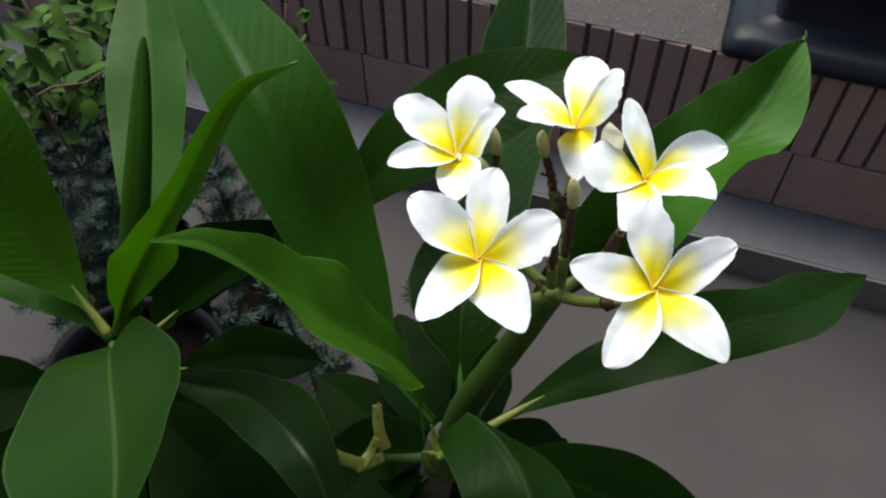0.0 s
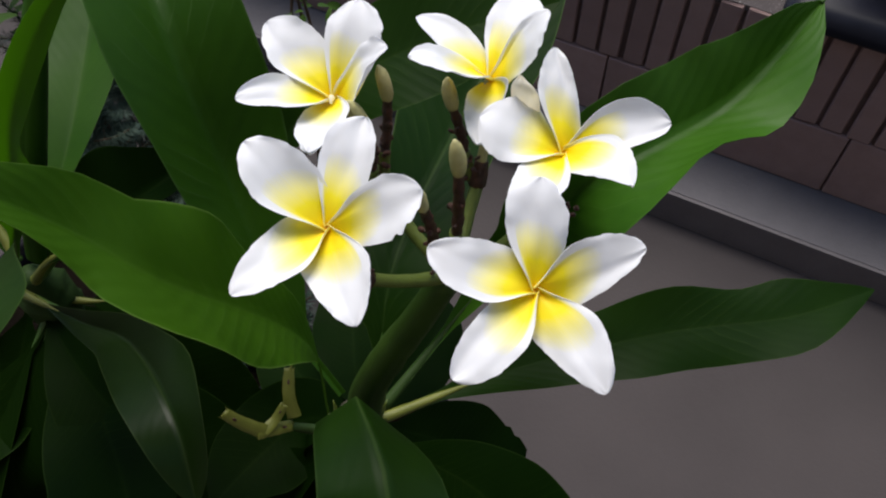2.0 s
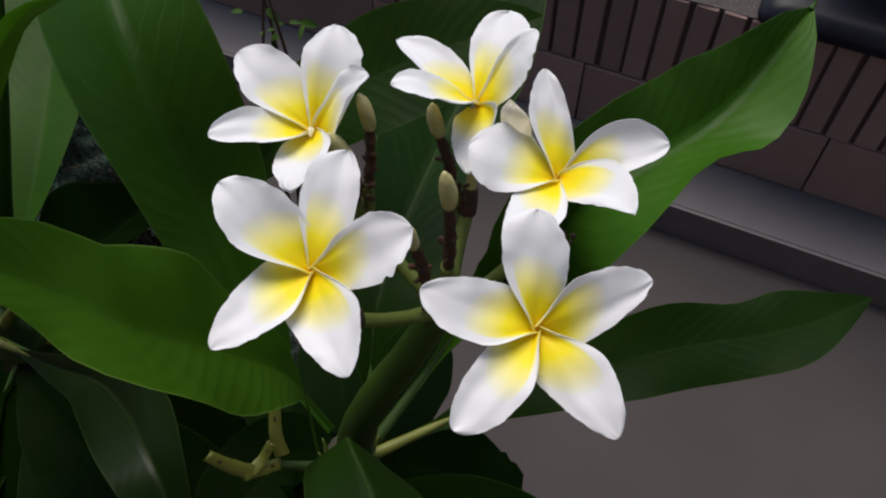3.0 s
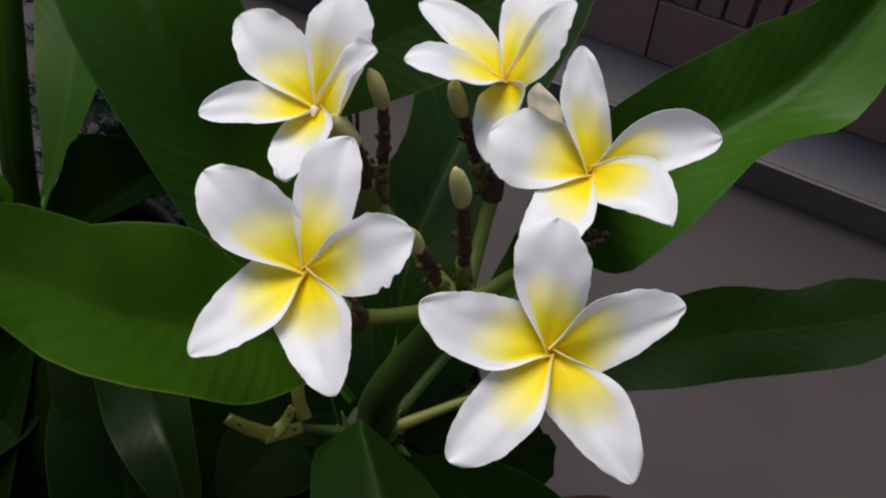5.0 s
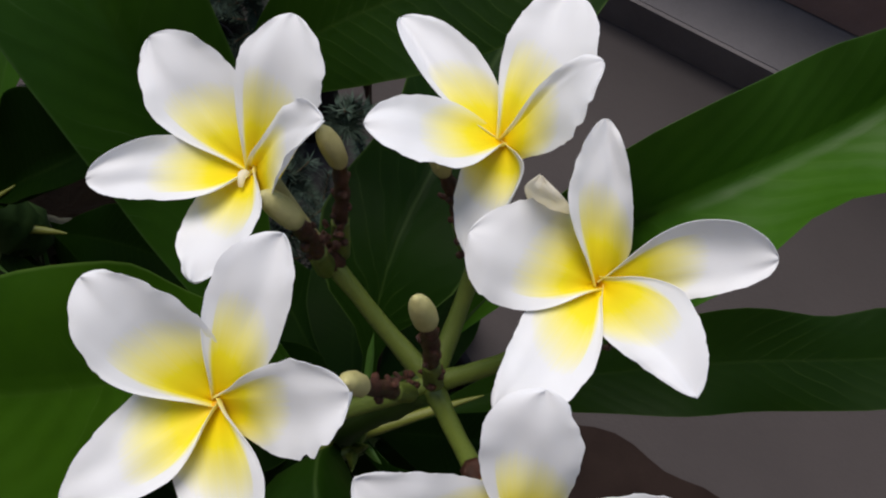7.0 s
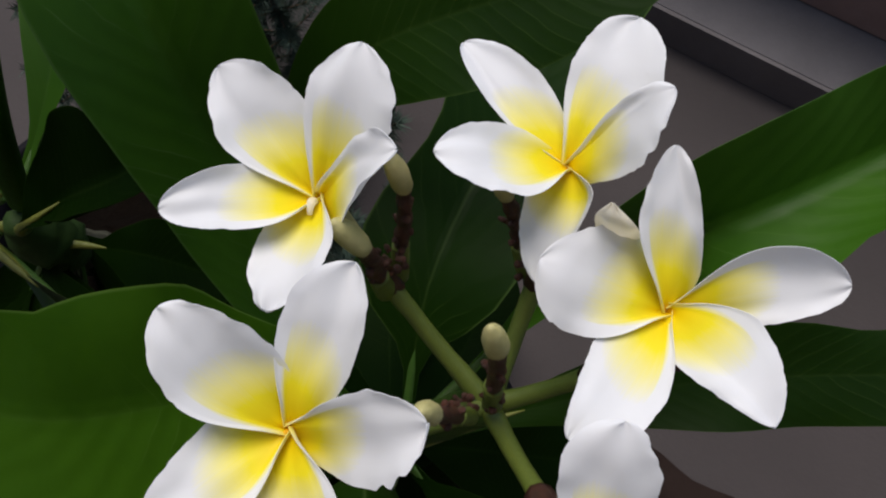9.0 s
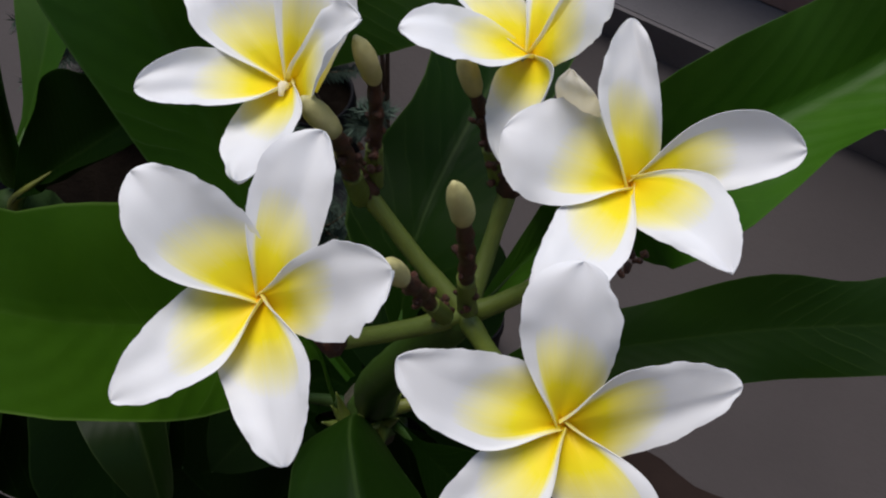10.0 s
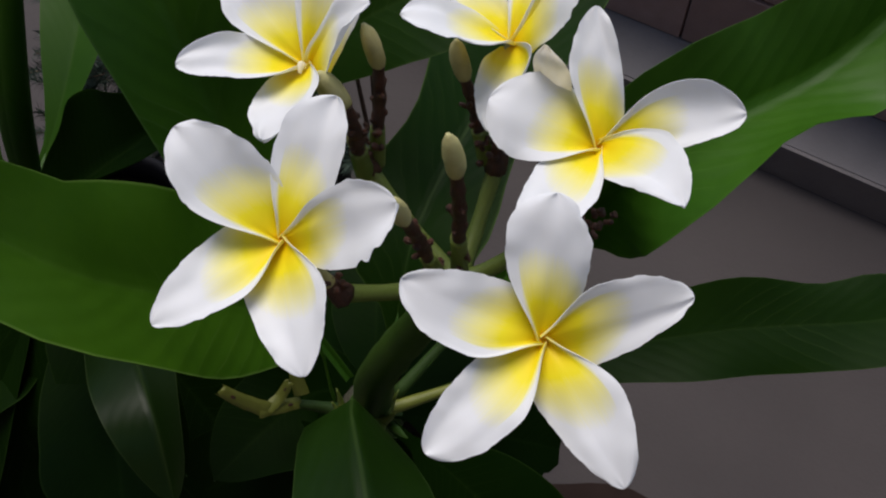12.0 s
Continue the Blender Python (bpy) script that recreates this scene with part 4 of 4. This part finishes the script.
def petiole_stub(plant, pts, r, seed):
    """What a fallen leaf left: a flattened pale strip with a torn end and a dark hole."""
    rnd = random.Random(seed)
    n, w = 16, 8
    c = curve_points(pts, n)
    tg = tangents(c)
    rows, uvs = [], []
    for i, (p, t) in enumerate(zip(c, tg)):
        side = t.cross(Vector((0.2, -0.5, 1))).normalized()
        up = side.cross(t)
        k = r * (1.25 - 0.35 * i / n + 0.12 * noise.noise(Vector((i * 0.4, seed, 0))))
        row = []
        for j in range(w + 1):
            v = j / w * 2 - 1
            q = p - t * (r * rnd.uniform(0, 1.6) if i == n else 0)
            row.append(q + side * v * k + up * (0.16 * k * (1 - v * v)))
        rows.append(row)
        uvs.append([(i / n, j / w) for j in range(w + 1)])
    ob = part("petiole_stub", sheet(rows, uvs, r * 0.3), PETIOLE, plant, "yellow-green stump of a fallen leaf stalk")
    p, t = c[int(n * 0.7)], tg[int(n * 0.7)]
    bm = bmesh.new()
    up = t.cross(Vector((0.2, -0.5, 1))).normalized().cross(t)
    tube(bm, [p + up * r * 0.1 - t * r * 0.7, p + up * r * 0.2, p + up * r * 0.1 + t * r * 0.7], [r * 0.12, r * 0.3, r * 0.12], 8, 8)
    part("scar", bm, SCAR, ob, "dark leaf scar")
    return ob


petiole_stub(plumeria, [(-0.0408, 0.2769, 0.7170), (-0.0310, 0.2840, 0.7090), (-0.0200, 0.2925, 0.7000)], 0.0042, 0)
stalk(plumeria, "leaf_base", [(0.0150, 0.2960, 0.6900), (-0.0030, 0.2950, 0.6890), (-0.0230, 0.2905, 0.7000)], [0.0050, 0.0040, 0.0030], CROWN_GREEN, "dark base of a fallen leaf stalk")
petiole_stub(plumeria, [(-0.0370, 0.2790, 0.7140), (-0.0500, 0.2775, 0.7300), (-0.0610, 0.2779, 0.7450)], 0.0042, 1)
petiole_stub(plumeria, [(-0.0370, 0.2790, 0.7140), (-0.0310, 0.2890, 0.7150), (-0.0248, 0.2984, 0.7250)], 0.0032, 2)
petiole_stub(plumeria, [(-0.0200, 0.2950, 0.7080), (-0.0248, 0.3060, 0.7220), (-0.0266, 0.3229, 0.7350)], 0.0040, 3)

# ---- pots ----
def plant_pot(place, top, bottom, height, label):
    pot = thing("plant_pot", label, "pot", place, "plant pots")
    x, y, z = place
    bm = bmesh.new()
    rings = [(bottom * 0.96, 0.0), (bottom, 0.004), (top * 0.985, height - 0.035), (top * 1.05, height - 0.033), (top * 1.06, height - 0.004), (top * 1.04, height), (top * 0.97, height - 0.002), (top * 0.95, height - 0.03), (bottom * 0.93, 0.03)]
    loops = []
    for r, h in rings:
        loops.append([bm.verts.new((x + r * math.cos(2 * math.pi * k / 40), y + r * math.sin(2 * math.pi * k / 40), z + h)) for k in range(40)])
    for a, b in zip(loops, loops[1:]):
        for k in range(40):
            bm.faces.new((a[k], a[(k + 1) % 40], b[(k + 1) % 40], b[k]))
    bm.faces.new(loops[0][::-1])
    bm.faces.new(loops[-1])
    part("body", bm, POT, pot, smooth=True)
    bm = bmesh.new()
    mid = bm.verts.new((x, y, z + height - 0.03))
    rim = []
    for k in range(40):
        a = 2 * math.pi * k / 40
        rim.append([bm.verts.new((x + top * f * math.cos(a), y + top * f * math.sin(a), z + height - 0.035 + 0.012 * noise.noise(Vector((f * 9, a * 3, x * 7))))) for f in (0.3, 0.6, 0.94)])
    for k in range(40):
        a, b = rim[k], rim[(k + 1) % 40]
        bm.faces.new((mid, a[0], b[0]))
        for q in range(2):
            bm.faces.new((a[q], a[q + 1], b[q + 1], b[q]))
    part("potting_soil", bm, SOIL, pot)
    return pot


# pot heights are stretched to fill the dark below the crowns in camera view
plant_pot((0.005, 0.305, 0.0), 0.105, 0.080, 0.56, "tall round black plastic nursery pot holding the flowering plumeria")
plant_pot((-0.285, 0.420, 0.0), 0.090, 0.070, 0.60, "tall round black plastic nursery pot holding the smaller plumeria")

# unseen pots, added to hold the seedlings and to darken the floor behind
for x, y in ((0.020, 0.545), (-0.050, 0.585), (-0.262, 0.560), (-0.165, 0.600), (-0.105, 0.495)):
    plant_pot((x, y, 0.0), 0.034, 0.028, 0.13, "small round black nursery pot holding a conifer seedling")
for x, y in ((-0.300, 0.830), (-0.455, 0.825), (-0.528, 0.665), (-0.503, 0.941), (-0.627, 0.934), (-0.410, 0.709)):
    plant_pot((x, y, 0.0), 0.055, 0.044, 0.16, "round black plastic nursery pot holding a conifer seedling")

# ---- conifer seedlings ----
def needle_twig(bm, pts, n, length, rnd, droop=0.2):
    c = curve_points(pts, n)
    tg = tangents(c)
    for i, (p, t) in enumerate(zip(c, tg)):
        for q in range(8):
            v = Vector((rnd.uniform(-1, 1), rnd.uniform(-1, 1), rnd.uniform(-1, 1)))
            v = (v - t * v.dot(t)).normalized()
            d = (v + t * rnd.uniform(0.3, 0.9)).normalized()
            ln = length * rnd.uniform(0.65, 1.1) * (1 - 0.35 * i / n)
            side = d.cross(t).normalized() * 0.0006
            up = d.cross(side).normalized() * 0.0003
            tip = bm.verts.new(p + d * ln + Vector((0, 0, -droop * ln * 0.2)))
            a, b, e = bm.verts.new(p + side), bm.verts.new(p - side), bm.verts.new(p + up)
            m1, m2 = bm.verts.new(p + d * ln * 0.55 + side * 0.9), bm.verts.new(p + d * ln * 0.55 - side * 0.9)
            bm.faces.new((a, m1, m2, b))
            bm.faces.new((m1, tip, m2))
            bm.faces.new((a, e, m1))
            bm.faces.new((b, m2, e))


def conifer(base, top, tiers, reach, seed, label):
    rnd = random.Random(seed)
    base, top = Vector(base), Vector(top)
    ob = thing("conifer_seedling", label, "conifer", base, "conifer seedlings")
    bend = Vector((rnd.uniform(-1, 1), rnd.uniform(-1, 1), 0)) * 0.01
    line = [base, base.lerp(top, 0.5) + bend, top]
    stalk(ob, "trunk", line, [0.006, 0.0045, 0.002], TWIG, "thin brown trunk", 0.1)
    bm = bmesh.new()
    needle_twig(bm, [base.lerp(top, 0.45) + bend, base.lerp(top, 0.75) + bend * 0.5, top], 90, 0.021, rnd)
    part("leader_needles", bm, NEEDLE, ob, "short grey-green needles")
    for k in range(tiers):
        f = 0.35 + 0.62 * k / max(tiers - 1, 1)
        p = base.lerp(top, f) + bend * (1 - abs(f * 2 - 1))
        for q in range(5):
            a = q * 1.2566 + k * 0.7 + rnd.uniform(-0.3, 0.3)
            r = reach * (1.15 - 0.75 * f) * rnd.uniform(0.75, 1.15)
            d = Vector((math.cos(a), math.sin(a), rnd.uniform(0.1, 0.5)))
            pts = [p, p + d * r * 0.55, p + d * r + Vector((0, 0, r * 0.15))]
            bm = bmesh.new()
            tube(bm, pts, [0.0013, 0.0009, 0.0006], 5, 6)
            br = part("branch", bm, TWIG, ob)
            bm = bmesh.new()
            needle_twig(bm, pts, max(10, int(r * 420)), 0.026, rnd)
            part("needles", bm, NEEDLE, br, "short grey-green needles")
    return ob


SPRIG = "slender conifer seedling with short grey-green needles beside the pot"
BUSHY = "bushy young conifer with grey-green needle sprays"
conifer((0.0200, 0.5450, 0.1000), (-0.0040, 0.5350, 0.5900), 3, 0.03, 3, SPRIG)
conifer((-0.0500, 0.5850, 0.1000), (-0.0620, 0.5450, 0.6250), 3, 0.03, 16, SPRIG)
conifer((-0.2620, 0.5600, 0.1000), (-0.2080, 0.5010, 0.5800), 3, 0.045, 4, SPRIG)
conifer((-0.1650, 0.6000, 0.1000), (-0.1610, 0.5310, 0.5800), 3, 0.05, 5, SPRIG)
conifer((-0.1050, 0.4950, 0.1000), (-0.1010, 0.4700, 0.5400), 4, 0.06, 6, SPRIG)
conifer((-0.3000, 0.8300, 0.1300), (-0.2826, 0.7600, 0.5300), 5, 0.11, 7, BUSHY)
conifer((-0.4546, 0.8255, 0.1300), (-0.4856, 0.8021, 0.5000), 5, 0.13, 9, BUSHY)
conifer((-0.5276, 0.6650, 0.1300), (-0.4835, 0.6912, 0.5000), 5, 0.13, 10, BUSHY)
conifer((-0.5026, 0.9409, 0.1300), (-0.5145, 0.9072, 0.4800), 5, 0.17, 12, BUSHY)
conifer((-0.4104, 0.7085, 0.1300), (-0.4469, 0.7240, 0.4600), 5, 0.13, 14, BUSHY)
conifer((-0.6274, 0.9336, 0.1300), (-0.6143, 0.9305, 0.4400), 5, 0.17, 15, BUSHY)


# ---- shrub ----
def small_leaf(bm, p, d, nrm, ln, wd, seed):
    side = d.cross(nrm).normalized()
    nrm = side.cross(d).normalized()
    rows = []
    for i in range(7):
        s = i / 6
        w = wd * math.sin(math.pi * min(1, 0.06 + 0.94 * s) ** 0.8) 
        c = p + d * ln * s - nrm * ln * 0.25 * s * s
        rows.append([bm.verts.new(c - side * w + nrm * w * 0.3), bm.verts.new(c), bm.verts.new(c + side * w + nrm * w * 0.3)])
    for a, b in zip(rows, rows[1:]):
        bm.faces.new((a[0], a[1], b[1], b[0]))
        bm.faces.new((a[1], a[2], b[2], b[1]))


def shrub(base, spots, size, seed, label, count):
    """Woody stems that end in sprays of small toothed leaves."""
    rnd = random.Random(seed)
    base = Vector(base)
    ob = thing("shrub", label, "shrub", base)
    for k, s in enumerate(spots):
        s = Vector(s)
        mid = base.lerp(s, 0.6) + Vector((rnd.uniform(-1, 1), rnd.uniform(-1, 1), 0.5)) * 0.03
        stalk(ob, "stem", [base, mid, s], [0.0045, 0.003, 0.0016], TWIG, seed=k)
        for q in range(count):
            p = mid.lerp(s, rnd.uniform(0.35, 1.05)) + Vector([rnd.gauss(0, 1) * size * 0.8 for _ in range(3)])
            d = Vector((rnd.uniform(-1, 1), rnd.uniform(-1, 1), rnd.uniform(-0.5, 0.6))).normalized()
            bm = bmesh.new()
            small_leaf(bm, p, d, Vector((rnd.uniform(-0.5, 0.5), rnd.uniform(-0.8, 0.2), 1)).normalized(), size * rnd.uniform(0.7, 1.25), size * rnd.uniform(0.16, 0.28), q)
            part("leaf", bm, SHRUB, ob)
    return ob


bush = shrub((-0.5439, 0.9433, 0.0000), [(-0.6290, 1.0837, 0.5658), (-0.5608, 1.0156, 0.5752), (-0.5566, 1.1272, 0.5347), (-0.5678, 0.9487, 0.5870), (-0.5164, 1.0507, 0.5383), (-0.4958, 0.9031, 0.6136), (-0.6688, 1.0143, 0.5763), (-0.5116, 1.1491, 0.5507)], 0.045, 3, "leafy green shrub with brown twigs", 38)
stalk(bush, 'stem', [(-0.5439, 0.9433, 0.0000), (-0.4681, 0.7656, 0.6335), (-0.4310, 0.7683, 0.6601), (-0.4005, 0.7811, 0.6693), (-0.3817, 0.8121, 0.6676)], [0.004, 0.0036, 0.003, 0.0022, 0.0012], TWIG, seed=40)
stalk(bush, 'stem', [(-0.4310, 0.7683, 0.6601), (-0.4316, 0.7676, 0.6722), (-0.4330, 0.7740, 0.6771)], [0.002, 0.0016, 0.001], TWIG, seed=41)
shrub((-0.2215, 0.8822, 0.0000), [(-0.1897, 0.9369, 0.6637), (-0.1866, 0.8888, 0.6718), (-0.2142, 0.9487, 0.6733)], 0.022, 4, "thin pale green sprig with toothed leaves", 9)

# ---- on the wall ----
def planter_trough(length, depth, height):
    """An open black plastic trough on a broad rounded foot, with a rolled lip."""
    ob = thing("planter_trough", "glossy black plastic planter trough lying on the wall", "planter", WALL @ Vector((length / 2 + 0.004, depth / 2 - 0.022, 0.4125)))
    bm = bmesh.new()
    def ring(x0, y0, x1, y1, z, r, n=6):
        out = []
        for cx, cy, a0 in ((x1 - r, y1 - r, 0), (x0 + r, y1 - r, 90), (x0 + r, y0 + r, 180), (x1 - r, y0 + r, 270)):
            for k in range(n + 1):
                a = radians(a0 + 90 * k / n)
                out.append(bm.verts.new(WALL @ Vector((cx + r * math.cos(a), cy + r * math.sin(a), z))))
        return out
    z0 = 0.4125
    x0, y0, x1, y1 = 0.004, -0.022, length + 0.004, depth - 0.022
    prof = [(0.012, 0.0, 0.02), (0.002, 0.004, 0.025), (0.0, 0.012, 0.028), (0.002, 0.022, 0.03), (0.010, 0.034, 0.03), (0.022, 0.041, 0.03), (0.045, 0.044, 0.025), (0.070, 0.046, 0.02), (0.074, 0.052, 0.02), (0.078, height - 0.012, 0.02), (0.070, height - 0.01, 0.024), (0.066, height - 0.004, 0.024), (0.070, height, 0.024), (0.080, height, 0.02), (0.083, height - 0.004, 0.018), (0.087, 0.02, 0.016)]
    loops = [ring(x0 + i, y0 + i, x1 - i, y1 - i, z0 + h, r) for i, h, r in prof]
    m = len(loops[0])
    for a, b in zip(loops, loops[1:]):
        for k in range(m):
            bm.faces.new((a[k], a[(k + 1) % m], b[(k + 1) % m], b[k]))
    bm.faces.new(loops[0][::-1])
    part("body", bm, PLASTIC, ob)
    bm = bmesh.new()
    vs = [bm.verts.new(WALL @ Vector((x0 + 0.086 + (x1 - x0 - 0.172) * i / 16, y0 + 0.086 + (y1 - y0 - 0.172) * j / 8, z0 + 0.045 + 0.012 * noise.noise(Vector((i * 0.9, j * 0.9, 2)))))) for i in range(17) for j in range(9)]
    for i in range(16):
        for j in range(8):
            bm.faces.new((vs[i * 9 + j], vs[(i + 1) * 9 + j], vs[(i + 1) * 9 + j + 1], vs[i * 9 + j + 1]))
    part("potting_soil", bm, SOIL, ob)
    return ob


planter_trough(0.8, 0.32, 0.24)

rnd = random.Random(12)
bm = bmesh.new()
for k in range(54):
    x, y = rnd.uniform(-0.34, -0.04) if k < 38 else rnd.uniform(-0.9, -0.3), rnd.uniform(0.165, 0.34)
    a = rnd.uniform(0, 6.28)
    d = Vector((math.cos(a), math.sin(a) * 0.5, 0))
    ln = rnd.uniform(0.07, 0.20)
    p = Vector((x, y, 0.399))
    b = Vector((-d.y, d.x, 0)) * rnd.uniform(-0.03, 0.03)
    pts = [WALL @ q for q in (p - d * ln / 2, p + b * 0.7 + Vector((0, 0, rnd.uniform(0.004, 0.022))), p + d * ln * 0.25 + b + Vector((0, 0, 0.008)), p + d * ln / 2)]
    tube(bm, pts, [0.0017, 0.0014, 0.0009], 5, 10)
stems = part("dry_stems", bm, STRAW, None)
tagged(stems, "tangle of pale dry stems lying on the soil bed", "dry stems", kind="stuff")

# a dark brown patch on the floor, with a wavy rim
bm = bmesh.new()
mid = bm.verts.new((0.25, 0.2, 0.004))
rim = []
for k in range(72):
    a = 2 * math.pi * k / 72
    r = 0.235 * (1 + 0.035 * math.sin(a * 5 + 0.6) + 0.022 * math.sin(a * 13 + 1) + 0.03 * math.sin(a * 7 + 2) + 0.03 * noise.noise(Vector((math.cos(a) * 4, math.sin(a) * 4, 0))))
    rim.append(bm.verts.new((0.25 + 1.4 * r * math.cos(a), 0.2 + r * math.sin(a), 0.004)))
for k in range(72):
    bm.faces.new((mid, rim[k], rim[(k + 1) % 72]))
stain = part("floor_stain", bm, PATCH, None, smooth=False)
tagged(stain, "dark brown wavy-edged patch on the concrete floor", "stain", kind="structure")

# ---- bricks of the wall, piece by piece ----
PITCH = 0.0445
faces = [block_mesh("brick", 0.0368, 0.03, 0.184, 0.0024, k) for k in range(6)]
rnd = random.Random(5)
for k in range(-88, 90):
    s = -0.0235 + k * PITCH
    ob = new("brick", faces[rnd.randrange(6)])
    ob.data.materials.append(BRICK) if not ob.data.materials else None
    ob.parent = wall
    ob.matrix_basis = pose(s + rnd.uniform(-0.001, 0.001), rnd.uniform(-0.0015, 0.0015), 0.2225 + rnd.uniform(-0.001, 0.001), 0, 0, rnd.uniform(-0.4, 0.4))
slabs = [block_mesh("block", 0.4305, 0.03, 0.139, 0.0015, 20 + k) for k in range(3)]
for k in range(-9, 9):
    ob = new("block", slabs[rnd.randrange(3)])
    ob.data.materials.append(BRICK) if not ob.data.materials else None
    ob.parent = wall
    ob.matrix_basis = pose(-0.027 + k * 0.434, rnd.uniform(-0.001, 0.001), 0.0805)
